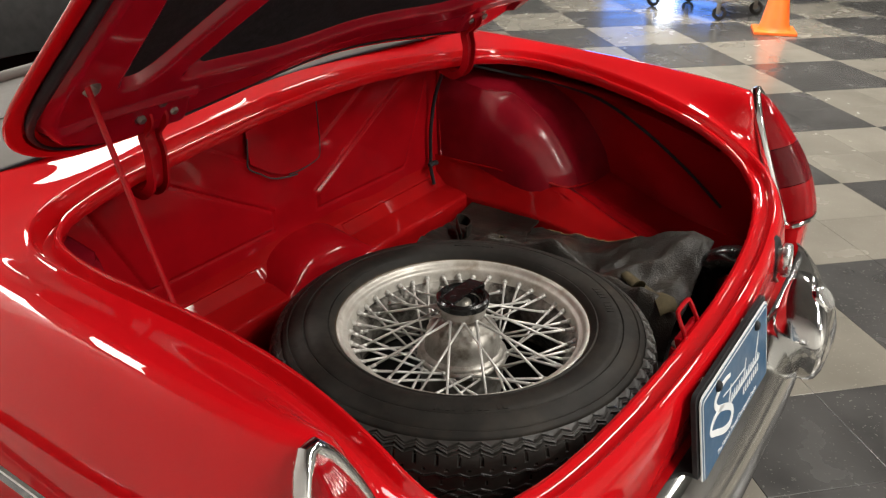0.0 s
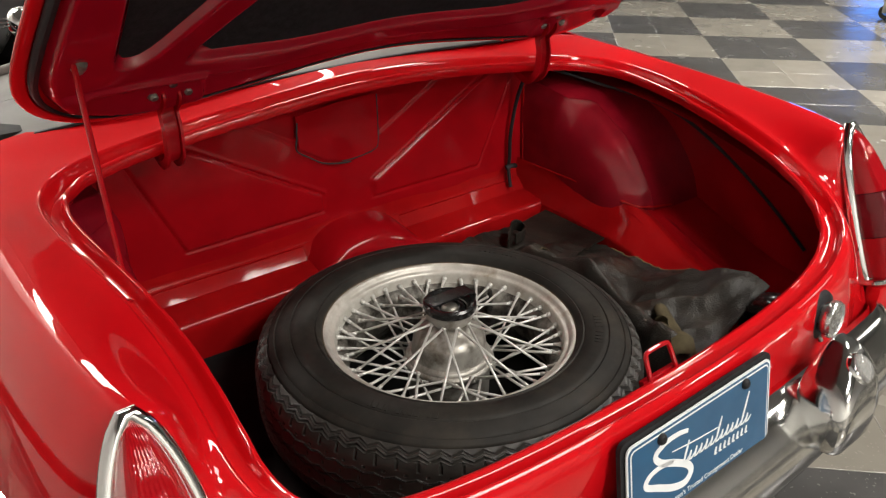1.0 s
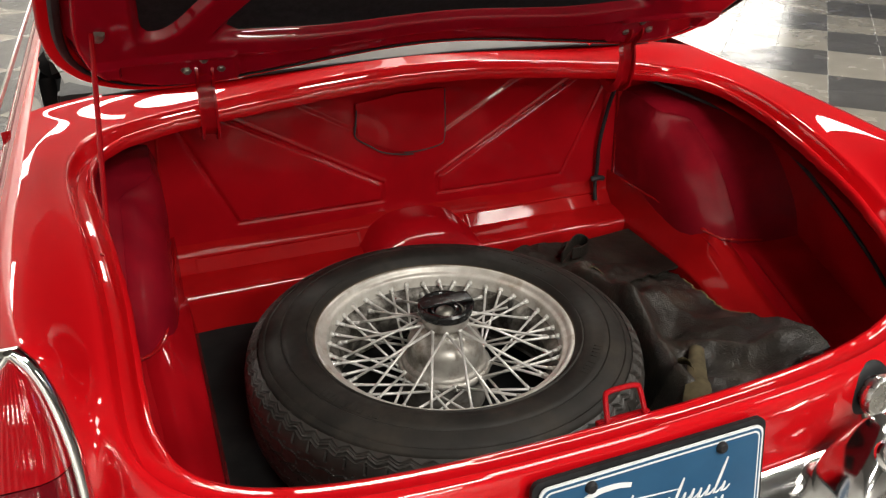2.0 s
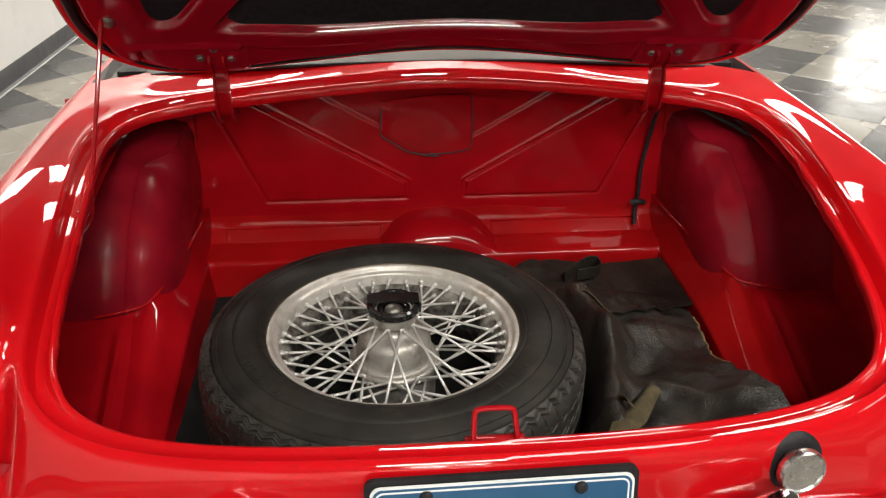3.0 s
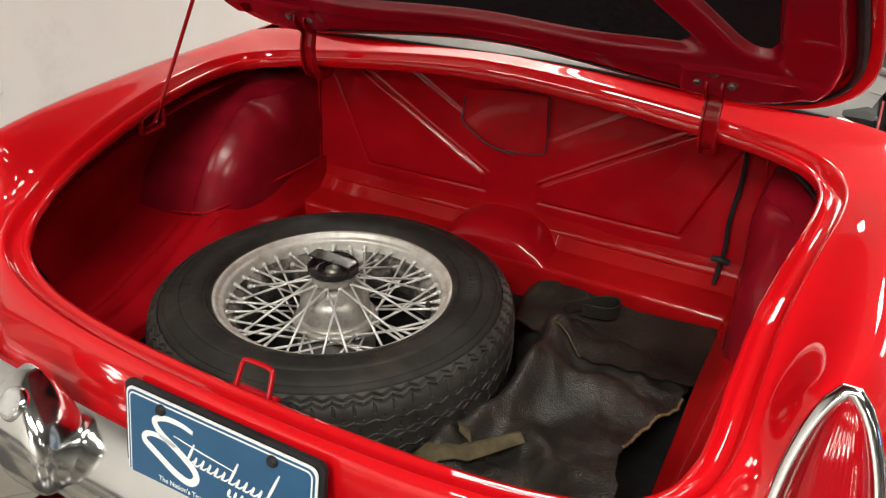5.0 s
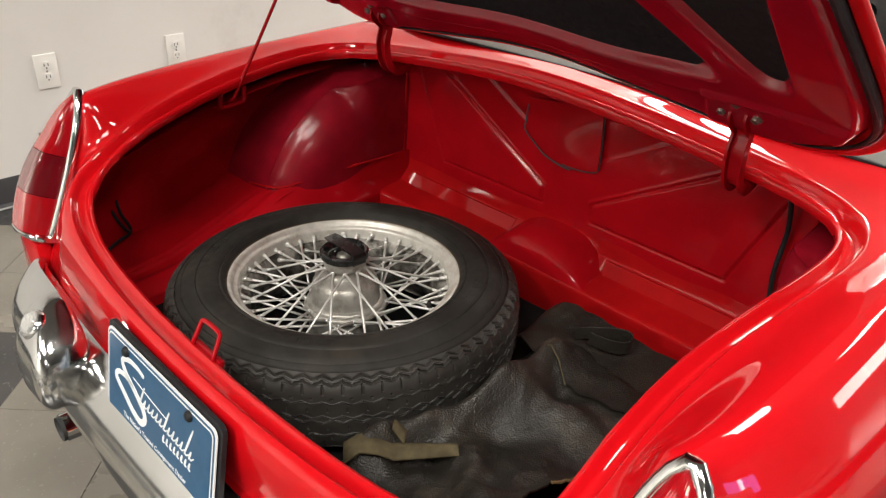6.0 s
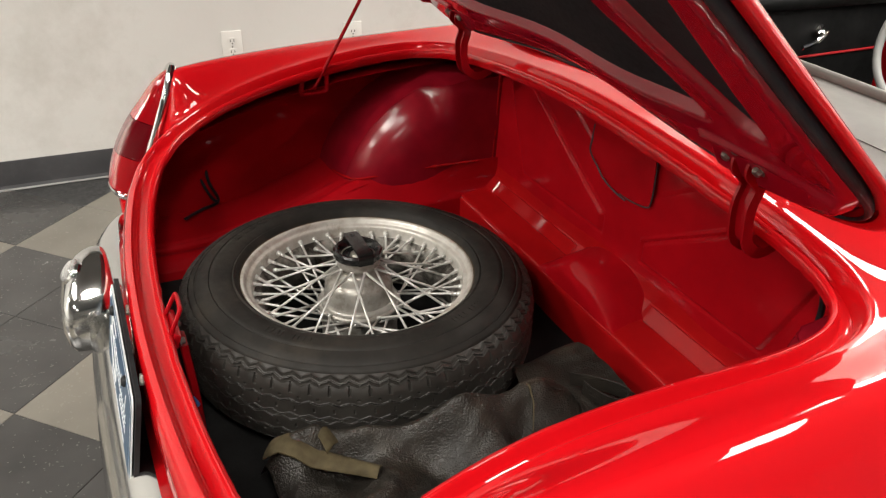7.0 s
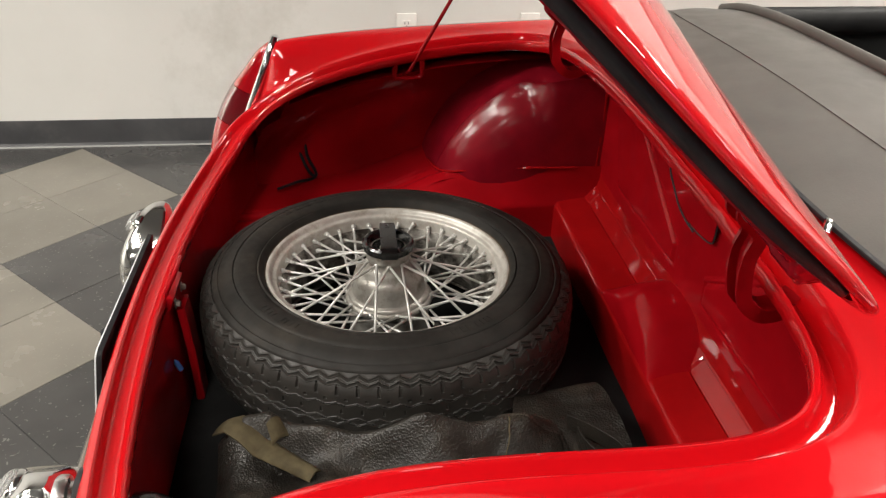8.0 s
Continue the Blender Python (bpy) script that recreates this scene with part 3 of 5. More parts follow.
def build_bulkhead(car):
    nx, nz = 420, 120
    xs, zs = np.linspace(-0.70, 0.70, nx), np.linspace(0.497, 0.838, nz)
    X, Z = np.meshgrid(xs, zs)
    Z = np.minimum(Z, 0.838 - 0.12 * X * X)
    H = bulkhead_height(X, Z)
    dents = np.array([[noise.noise((x * 6, z * 6, 3.0)) for x in xs] for z in zs]) * 0.0015
    rows = [[Vector((X[i, j], 0.850 - H[i, j] - dents[i, j], Z[i, j])) for j in range(nx)] for i in range(nz)]
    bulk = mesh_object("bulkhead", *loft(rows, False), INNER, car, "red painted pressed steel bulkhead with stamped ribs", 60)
    # riveted repair patch with a cut lower edge
    outline = [(-0.110, 0.764), (-0.02, 0.776), (0.066, 0.778), (0.069, 0.70), (0.068, 0.672), (0.060, 0.664), (0.03, 0.658), (-0.004, 0.656), (-0.03, 0.660), (-0.062, 0.674), (-0.107, 0.703)]
    bm = bmesh.new()
    add_loft(bm, [[Vector((x, y, z)) for x, z in outline] for y in (0.8445, 0.8425)], True, False, True)
    part("patch_panel", bm, INNER, bulk, "red painted patch panel with rough edges")
    bm = bmesh.new()
    strip(bm, [(-0.108, 0.8425, 0.752), (-0.111, 0.8425, 0.722), (-0.112, 0.8425, 0.698), (-0.085, 0.8425, 0.678), (-0.060, 0.8425, 0.662), (-0.025, 0.8425, 0.653), (0.004, 0.8425, 0.650)], 0.0027, 0.0025, 5, (0, 1, 0))
    part("crack", bm, SLOT, bulk, "dark open seam")
    bm = bmesh.new()
    strip(bm, [(0.0695, 0.8435, 0.775), (0.071, 0.8435, 0.72), (0.070, 0.8435, 0.675), (0.060, 0.8435, 0.662), (0.02, 0.8435, 0.655), (-0.015, 0.8435, 0.655)], 0.0016, 0.0022, 5, (0, 1, 0))
    part("crack", bm, SLOT, bulk)
    # shelf at the bulkhead's foot with a slanted strip pressed into it on both sides
    prof = [(0.851, 0.534), (0.8485, 0.519), (0.846, 0.508), (0.844, 0.5035), (0.8415, 0.5012), (0.8405, 0.5003), (0.8345, 0.4933), (0.8285, 0.4863), (0.8225, 0.4793), (0.8215, 0.4785), (0.8190, 0.4777), (0.8125, 0.4770),
            (0.806, 0.4758), (0.797, 0.4743), (0.786, 0.4724), (0.776, 0.4706)] + [(0.7680 - 0.0115 * math.sin(a), 0.4576 + 0.0115 * math.cos(a)) for a in np.linspace(0.1, 1.5, 9)] + [(0.7558, 0.443), (0.753, 0.385)]
    xs = np.unique(np.concatenate([np.linspace(-0.478, 0.478, 90), [q * d for q in (-1, 1) for d in (0.110, 0.114, 0.118, 0.122, 0.428, 0.432, 0.436, 0.440)]]))
    rows = []
    for k, (y, z) in enumerate(prof):
        row = []
        for x in xs:
            w = float(smoothstep(0.112, 0.120, abs(x))) * (1 - float(smoothstep(0.430, 0.438, abs(x))))
            sunk = 0.0026 * w if 5 <= k <= 8 else 0.0
            row.append(Vector((float(x), y + sunk + 0.0010 * noise.noise((x * 9, z * 20, 2.0)), z - sunk + 0.0005 * noise.noise((x * 22, y * 26, 5.0)))))
        rows.append(row)
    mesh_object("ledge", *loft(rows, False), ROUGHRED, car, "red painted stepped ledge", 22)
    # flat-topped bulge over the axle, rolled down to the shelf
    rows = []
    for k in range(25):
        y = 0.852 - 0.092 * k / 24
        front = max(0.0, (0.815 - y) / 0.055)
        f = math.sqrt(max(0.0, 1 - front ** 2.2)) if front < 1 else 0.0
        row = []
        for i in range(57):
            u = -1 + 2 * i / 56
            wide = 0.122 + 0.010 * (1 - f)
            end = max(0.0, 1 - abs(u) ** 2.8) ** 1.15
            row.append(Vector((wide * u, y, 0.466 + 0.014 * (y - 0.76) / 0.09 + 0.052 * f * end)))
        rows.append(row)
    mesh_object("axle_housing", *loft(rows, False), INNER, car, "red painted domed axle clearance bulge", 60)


def build_boot_sides(car):
    bm = bmesh.new()
    box(bm, (1.34, 0.80, 0.012), pose(0, 0.455, 0.377), 0.003)
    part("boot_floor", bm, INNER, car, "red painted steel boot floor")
    # black mat over the boot floor
    bm = bmesh.new()
    nx, ny = 40, 36
    rows = []
    for j in range(ny):
        y = 0.078 + 0.682 * j / (ny - 1)
        rows.append([Vector((-0.462 + 0.924 * i / (nx - 1), y, 0.392 + 0.003 * noise.noise((i * 0.23, j * 0.21, 1)))) for i in range(nx)])
    mat = mesh_object("boot_mat", *loft(rows, False), MAT, car, "dusty black rubber mat on the boot floor", 60)
    at = (0.08, 0.20, 0.29, 0.42, 0.53, 0.66, 0.78, 0.86)
    top = ((0.492, 0.08, 0.428), (0.494, 0.20, 0.430), (0.497, 0.29, 0.442), (0.505, 0.42, 0.482), (0.514, 0.53, 0.522), (0.492, 0.66, 0.540), (0.474, 0.78, 0.545), (0.466, 0.86, 0.548))
    for side in (-1, 1):
        rows = []
        for k in range(31):
            y = 0.08 + 0.78 * k / 30
            t = hermite(at, top, y)
            foot = Vector((0.452, y, 0.386))
            brow = Vector((0.462, y, 0.386 + 0.50 * (t.z - 0.386)))
            row = [foot, foot.lerp(brow, 0.9), brow + Vector((-0.001, 0, 0.0)), brow + Vector((0.003, 0, 0.003)), brow.lerp(t, 0.5) + Vector((-0.001, 0, 0.001)), t + Vector((-0.002, 0, 0.001)), t + Vector((0.010, 0, -0.004)), t + Vector((0.022, 0, -0.006)), t + Vector((0.034, 0, -0.016))]
            rows.append([Vector((p.x * side, p.y, p.z)) for p in row])
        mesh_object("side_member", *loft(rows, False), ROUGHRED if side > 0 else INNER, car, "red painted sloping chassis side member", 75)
        # the pocket floor behind the wheel housing, with a pressed rib
        rows = []
        for k in range(44):
            y = 0.075 + 0.49 * k / 43
            row = []
            for i in range(84):
                x = 0.500 + 0.205 * i / 83
                z = hermite(at, top, max(0.08, y)).z - 0.012 + 0.016 * i / 83
                z += 0.007 * (math.exp(-((x - 0.538 - 0.05 * (y - 0.1)) / 0.005) ** 2) - 0.9 * math.exp(-((x - 0.553 - 0.05 * (y - 0.1)) / 0.006) ** 2)) * float(smoothstep(0.50, 0.44, y))
                z += 0.0012 * noise.noise((x * 30, y * 26, side * 4.0))
                row.append(Vector((side * x, y, z)))
            rows.append(row)
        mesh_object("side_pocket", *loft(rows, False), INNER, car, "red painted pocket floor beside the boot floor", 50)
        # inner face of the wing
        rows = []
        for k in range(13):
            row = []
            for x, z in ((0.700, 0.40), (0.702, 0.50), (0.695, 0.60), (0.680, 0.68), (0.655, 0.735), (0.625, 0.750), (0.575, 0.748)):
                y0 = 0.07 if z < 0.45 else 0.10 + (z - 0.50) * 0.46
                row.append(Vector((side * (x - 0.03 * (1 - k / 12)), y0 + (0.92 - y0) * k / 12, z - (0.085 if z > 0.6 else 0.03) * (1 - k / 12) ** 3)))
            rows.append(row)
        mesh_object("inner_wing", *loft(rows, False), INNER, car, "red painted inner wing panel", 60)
        # wheel housing: turned about the axle line, then straight on to the bulkhead
        axis_y, axis_z = 0.800, 0.430
        prof = [(0.02, 0.462), (0.08, 0.462), (0.13, 0.463), (0.175, 0.465), (0.208, 0.469), (0.234, 0.476), (0.255, 0.486), (0.272, 0.499), (0.286, 0.517), (0.2955, 0.536), (0.2995, 0.5375), (0.2985, 0.5415), (0.305, 0.568), (0.311, 0.600), (0.315, 0.640), (0.318, 0.710)]
        rows = []
        for k in range(49):
            a = math.radians(198 - 108 * min(k, 42) / 42)
            fore = 0.0095 * max(0, k - 42)
            wob = 0.003 * noise.noise((k * 0.22, side * 3.0, 2.0)) + 0.0012 * noise.noise((k * 0.9, side * 7.0, 4.0))
            row = []
            for r, x in prof:
                y, z = axis_y + (r + wob) * math.cos(a) + fore, axis_z + (r + wob) * math.sin(a)
                lean = 0.015 * max(0.0, min(1.0, (0.70 - z) / 0.18))
                dent = 0.0022 * noise.noise((y * 11, z * 11, side * 9.0))
                turn = math.degrees(a)
                flat = 0.75 * (1 - float(smoothstep(103, 113, turn))) * (1 - float(smoothstep(0.30, 0.318, r)))
                row.append(Vector((side * (x - (x - 0.464) * flat + lean + dent), y, z)))
            rows.append(row)
        mesh_object("wheel_housing", *loft(rows, False), HOUSINGRED, car, "dull maroon domed inner wheel housing", 60)
    # lumpy beads of seam sealer
    for side in (-1, 1):
        for pts, r in ((((0.478, 0.842, 0.52), (0.474, 0.843, 0.60), (0.470, 0.844, 0.70), (0.462, 0.842, 0.79)), 0.0042),
                       (((0.468, 0.80, 0.545), (0.476, 0.70, 0.543), (0.490, 0.62, 0.536), (0.512, 0.535, 0.524), (0.545, 0.512, 0.520), (0.60, 0.50, 0.515)), 0.0040)):
            path = smooth_path(pts, 16)
            rings = []
            for k, p in enumerate(path):
                lump = 0.45 + 0.75 * abs(noise.noise((k * 0.45, side * 5.0, r * 900)))
                rings.extend(sweep_rings(path, circle(r * lump, 8))[k:k + 1])
            bm = bmesh.new()
            add_loft(bm, [[Vector((q.x * side, q.y, q.z)) for q in rg] for rg in rings], True, True, True)
            part("seam_sealer", bm, ROUGHRED, car, "lumpy red painted seam sealer")
    # tail panel seen from inside
    rows = []
    for z in (0.385, 0.42, 0.50, 0.56, 0.575):
        rows.append([Vector((x, 0.078 + 0.05 * (abs(x) / 0.7) ** 4 - (0.006 if z > 0.5 else 0), z)) for x in np.linspace(-0.70, 0.70, 30)])
    mesh_object("inner_tail_panel", *loft(rows, False), INNER, car, "red painted inside of the tail panel", 40)
    # upright latch post with its foot
    bm = bmesh.new()
    strip(bm, [(0.0, 0.092, 0.392), (0.0, 0.090, 0.47), (0.0, 0.087, 0.52), (0.0, 0.084, 0.560)], 0.040, 0.012, 4, (0, 1, 0))
    post = part("latch_post", bm, INNER, car, "red painted upright latch post")
    bm = bmesh.new()
    tube(bm, [(-0.027, 0.066, 0.584), (-0.026, 0.074, 0.600), (-0.024, 0.084, 0.619), (-0.019, 0.0865, 0.6235), (0.0, 0.087, 0.6245), (0.019, 0.0865, 0.6235), (0.024, 0.084, 0.619), (0.026, 0.074, 0.600), (0.027, 0.066, 0.584)], 0.0034, 8, 6, (0, 1, 0))
    box(bm, (0.074, 0.010, 0.022), pose(0, 0.074, 0.580, -20, 0, 0), 0.003)
    part("striker", bm, INNER, car, "red painted boot striker loop")
    for x in (-0.022, 0.022):
        bolt("bolt", pose(x, 0.081, 0.572, -90, 0, 0), 0.005, 0.006, STEEL, car)
    bm = bmesh.new()
    lathe(bm, [(0, 0.02), (0.005, 0.014), (0.006, 0.0), (0.006, -0.008), (0, -0.008)], 12, pose(0.075, 0.084, 0.500, 20, 0, 0) @ Matrix.Scale(0.7, 4))
    part("connector", bm, BLUEPLUG, car, "small blue wire connector")


def build_boot_cables(car):
    bm = bmesh.new()
    tube(bm, [(0.405, 0.775, 0.795), (0.432, 0.80, 0.77), (0.435, 0.828, 0.70), (0.428, 0.836, 0.62), (0.430, 0.838, 0.56), (0.427, 0.836, 0.53), (0.425, 0.825, 0.49)], 0.0042, 8, 8, (0, 1, 0))
    loom = part("wiring_loom", bm, SEAL, car, "black taped wiring loom")
    bm = bmesh.new()
    tube(bm, [(0.412, 0.829, 0.540), (0.427, 0.826, 0.543), (0.442, 0.830, 0.538)], 0.006, 8, 4)
    part("tie", bm, SEAL, loom)
    bm = bmesh.new()
    tube(bm, [(0.44, 0.79, 0.785), (0.50, 0.765, 0.765), (0.56, 0.70, 0.742), (0.592, 0.60, 0.728), (0.605, 0.50, 0.705), (0.62, 0.40, 0.65), (0.645, 0.30, 0.57), (0.655, 0.22, 0.50)], 0.0036, 8, 8)
    part("wiring_loom", bm, SEAL, car, "black taped wiring loom")
    for pts in (((-0.676, 0.272, 0.675), (-0.688, 0.25, 0.62), (-0.683, 0.235, 0.56), (-0.672, 0.235, 0.50), (-0.675, 0.252, 0.447), (-0.65, 0.21, 0.443), (-0.62, 0.17, 0.442)),
                ((-0.690, 0.20, 0.58), (-0.680, 0.215, 0.52), (-0.672, 0.23, 0.475), (-0.67, 0.245, 0.450), (-0.69, 0.26, 0.445))):
        bm = bmesh.new()
        tube(bm, pts, 0.0034, 8, 8)
        part("wire", bm, SEAL, car, "thin black tail lamp wire")
    # black filler hose
    bm = bmesh.new()
    tube(bm, [(0.372, 0.090, 0.528), (0.374, 0.112, 0.526), (0.382, 0.140, 0.508), (0.388, 0.153, 0.470), (0.390, 0.156, 0.395)], 0.028, 16, 8, (1, 0, 0))
    part("filler_hose", bm, BLACK, car, "glossy black fuel filler hose")


# ---------------------------------------------------------------- boot lid
LID_PIVOT = Vector((0, 0.770, 0.872))
LID_TURN = Matrix.Translation(LID_PIVOT) @ Matrix.Rotation(radians(-55), 4, "X") @ Matrix.Translation(-LID_PIVOT)
LID_MID = Vector((0, 0.43, 0.825))


def lid_edge(th):
    """The lid's outline before turning: squarer at its front corners than the opening, corners lifted to fit the
    camera's view.
    """
    square = 0.010 * math.exp(-((abs(math.degrees(th)) - 131) / 15) ** 2)
    lift = 0.042 * math.exp(-((abs(math.degrees(th)) - 128) / 20) ** 2)
    inward = 0.018 * float(smoothstep(128, 158, abs(math.degrees(th))))
    return lip(th) + lip_out(th) * (0.029 + square - inward) + Vector((0, -0.0065, 0.014 + lift))


def lid_point(th, k, drop=0.0):
    e = lid_edge(th)
    p = LID_MID + (e - LID_MID) * k
    p.z = LID_MID.z + (e.z - LID_MID.z) * (0.5 * k + 0.5 * k * k) - drop
    return LID_TURN @ p


def skin_point(th, k):
    """The outer skin: fuller than the inner frame and rolled down towards its edge."""
    e = lid_edge(th)
    p = LID_MID + (e - LID_MID) * k
    p.z = LID_MID.z + 0.019 + (e.z - LID_MID.z - 0.019) * (0.35 * k ** 2 + 0.65 * k ** 6)
    return LID_TURN @ p


LID_TABLE = None


def lid_uv_k(u, v):
    """The outline parameter and the share of the way out to the rim, for a width u and a way v back from the front edge."""
    global LID_TABLE
    if LID_TABLE is None:
        ths = np.linspace(-math.pi, math.pi, 1441)
        es = [lid_edge(t) for t in ths]
        LID_TABLE = (np.unwrap([math.atan2(e.x, -(e.y - LID_MID.y)) for e in es]), ths, np.array([math.hypot(e.x, e.y - LID_MID.y) for e in es]))
    y = 0.770 - 0.94 * v
    ang = math.atan2(u, -(y - LID_MID.y))
    th = float(np.interp(ang, LID_TABLE[0], LID_TABLE[1]))
    return th, math.hypot(u, y - LID_MID.y) / float(np.interp(ang, LID_TABLE[0], LID_TABLE[2]))


def lid_by_uv(u, v, drop):
    th, k = lid_uv_k(u, v)
    return lid_point(th, min(k, 0.97), drop)


def frame_depth(v):
    return 0.015


def build_lid(car):
    n = 200
    ths = [-math.pi + 2 * math.pi * i / n for i in range(n)]
    rings = [[skin_point(t, k) for t in ths] for k in (0.02, 0.15, 0.3, 0.45, 0.58, 0.68, 0.76, 0.83, 0.88, 0.92, 0.95, 0.975, 0.99)]
    rings += [[lid_point(t, k, d) for t in ths] for k, d in ((0.9965, 0.0006), (0.9992, 0.002), (1.0, 0.004), (0.9995, 0.006), (0.997, 0.008), (0.992, 0.0095), (0.984, 0.0102), (0.972, 0.0105))]
    lid = mesh_object("boot_lid", *loft(rings, True, True), PAINT, car, "raised glossy red boot lid", 85)

    # pressed inner frame: raised borders and ribs round recessed felt panels
    us, vs = np.linspace(-0.60, 0.60, 361), np.linspace(-0.01, 0.74, 226)
    U, V = np.meshgrid(us, vs)
    A = np.abs(U)

    def meet(*sides):
        return -0.011 * np.log(sum(np.exp(-np.clip(q, -0.3, 0.3) / 0.011) for q in sides))
    mid = meet(V - 0.145, 0.605 - V, 0.8 * (0.338 - 0.75 * (V - 0.20) - A))
    wing = meet(V - 0.158, 0.83 * (A - (0.418 - 0.66 * (V - 0.175))), 0.472 - A, 0.57 - V)
    depth = 0.009 + 0.006 * smoothstep(0.015, 0.03, V) + 0.013 * smoothstep(0.092, 0.112, V + 0.03 * (A > 0.50))
    depth += 0.007 * smoothstep(0.331, 0.338, A - 0.10 * (V - 0.07)) * (1 - smoothstep(0.104, 0.122, V)) * smoothstep(0.015, 0.03, V)
    depth -= 0.017 * smoothstep(-0.007, 0.009, np.maximum(mid, wing))
    verts, faces = [], []
    on_rim = []
    for a in range(len(vs)):
        for b in range(len(us)):
            pt, k = lid_uv_k(us[b], vs[a])
            on_rim.append(k > 0.945)
            verts.append(lid_point(pt, min(k, 0.945), 0.010 + (depth[a, b] - 0.010) * max(0.0, min(1.0, (0.945 - k) / 0.02))))
    w = len(us)
    for a in range(len(vs) - 1):
        for b in range(w - 1):
            q = (a * w + b, a * w + b + 1, (a + 1) * w + b + 1, (a + 1) * w + b)
            if not all(on_rim[c] for c in q):
                faces.append(q)
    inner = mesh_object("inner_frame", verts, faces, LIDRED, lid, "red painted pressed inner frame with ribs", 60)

    def felt_panel(rows_uv):
        top = [[lid_by_uv(u, v, 0.0148) for u, v in r] for r in rows_uv]
        part_ob = mesh_object("felt_panel", *loft(top, False), FELT, lid, "black felt lining panel", 60)
        return part_ob

    mid = []
    for v in np.linspace(0.152, 0.597, 32):
        w = 0.331 - 0.75 * (v - 0.20)
        r = 0.035
        if v - 0.152 < r:
            w -= r - math.sqrt(max(0, r * r - (r - (v - 0.152)) ** 2))
        mid.append([(u, v) for u in np.linspace(-w, w, 21)])
    felt_panel(mid)
    for s in (-1, 1):
        side = []
        for v in np.linspace(0.166, 0.560, 26):
            a = 0.425 - 0.66 * (v - 0.175)
            b = 0.466
            if v < 0.185:
                a += 0.010 * (0.185 - v) / 0.019
                b -= 0.010 * (0.185 - v) / 0.019
            side.append([(s * (a + (b - a) * i / 8), v) for i in range(9)])
        felt_panel(side)
    # rubber seal round the rim
    bm = bmesh.new()
    seal_rings = []
    for t in ths:
        thin = 1 - 0.75 * float(smoothstep(1.95, 2.30, abs(t)))
        c = lid_point(t, 0.960, 0.010 + 0.006 * thin)
        o = (lid_point(t, 0.99, 0.021) - lid_point(t, 0.966, 0.021)).normalized()
        d = (lid_point(t, 0.966, 0.035) - lid_point(t, 0.966, 0.021)).normalized()
        seal_rings.append([c + o * (0.0072 * thin * math.cos(a)) + d * (0.008 * thin * math.sin(a)) for a in np.linspace(0, 2 * math.pi, 10, endpoint=False)])
    seal_rings.append(seal_rings[0])
    add_loft(bm, seal_rings)
    part("seal", bm, SEAL, lid, "black rubber lid seal")


def build_hinges(car):
    for s in (-1, 1):
        x = s * 0.384
        at = lid_by_uv(x, 0.078, frame_depth(0.078) + 0.002)
        d = (lid_by_uv(x, 0.11, 0.02) - lid_by_uv(x, 0.05, 0.02))
        d = Vector((0, d.y, d.z)).normalized()
        n = Vector((0, -d.z, d.y))
        path = [(x, at.y + 0.010, at.z + 0.004), (x, at.y + 0.004, at.z - 0.016), (x, 0.711, 0.866), (x, 0.706, 0.84), (x, 0.707, 0.815), (x, 0.714, 0.790), (x, 0.736, 0.775), (x, 0.762, 0.782), (x, 0.783, 0.80), (x, 0.80, 0.812)]
        sec = [(-0.0135, -0.007), (0.0135, -0.007), (0.0135, 0.008), (0.0095, 0.008), (0.0095, -0.001), (-0.0095, -0.001), (-0.0095, 0.008), (-0.0135, 0.008)]
        bm = bmesh.new()
        add_loft(bm, [[p + Vector((a, 0, 0)) + q * b for a, b in sec] for p, q in bent(path)], True, True, True)
        hinge = part("hinge", bm, INNER, car, "red painted curved channel boot hinge")
        m = Matrix(((1, d.x, n.x, at.x), (0, d.y, n.y, at.y), (0, d.z, n.z, at.z), (0, 0, 0, 1)))
        bm = bmesh.new()
        sec2 = [(-0.036, -0.014), (0.036, -0.014), (0.036, -0.003), (0.012, 0.026), (-0.012, 0.026), (-0.036, -0.003)]
        add_loft(bm, [[m @ Vector((a, b, c)) for a, b in sec2] for c in (-0.003, 0.004)], True, True, True)
        part("hinge_plate", bm, INNER, hinge)
        for a, b in ((-0.025, -0.006), (0.025, -0.006), (0, 0.017)):
            bolt("bolt", m @ pose(a, b, 0.004), 0.0065, 0.006, STEEL, hinge)


def bent(points):
    path = smooth_path(points, 6)
    out = []
    for i, p in enumerate(path):
        d = (path[min(i + 1, len(path) - 1)] - path[max(i - 1, 0)]).normalized()
        out.append((p, Vector((0, -d.z, d.y)).normalized() * -1))
    return out


def build_stay(car):
    bm = bmesh.new()
    tube(bm, [(-0.527, 0.594, 0.979), (-0.540, 0.526, 0.853), (-0.553, 0.456, 0.727)], 0.0036, 8, 6)
    stay = part("lid_stay", bm, INNER, car, "thin red painted lid stay rod")
    bm = bmesh.new()
    tube(bm, [(-0.553, 0.456, 0.727), (-0.566, 0.448, 0.716), (-0.575, 0.455, 0.712)], 0.0036, 8, 5)
    part("hook", bm, INNER, stay)
    bm = bmesh.new()
    tube(bm, [(-0.556, 0.430, 0.742), (-0.560, 0.428, 0.716), (-0.562, 0.440, 0.710), (-0.562, 0.470, 0.712), (-0.560, 0.482, 0.718), (-0.556, 0.482, 0.748)], 0.0055, 8, 5)
    part("stay_bracket", bm, INNER, stay)
    bm = bmesh.new()
    lathe(bm, [(0, 0.010), (0.007, 0.009), (0.009, 0.003), (0.009, -0.006)], 12, pose(-0.520, 0.600, 0.975, 45, 30, 0))
    part("pivot_bolt", bm, STEEL, stay)


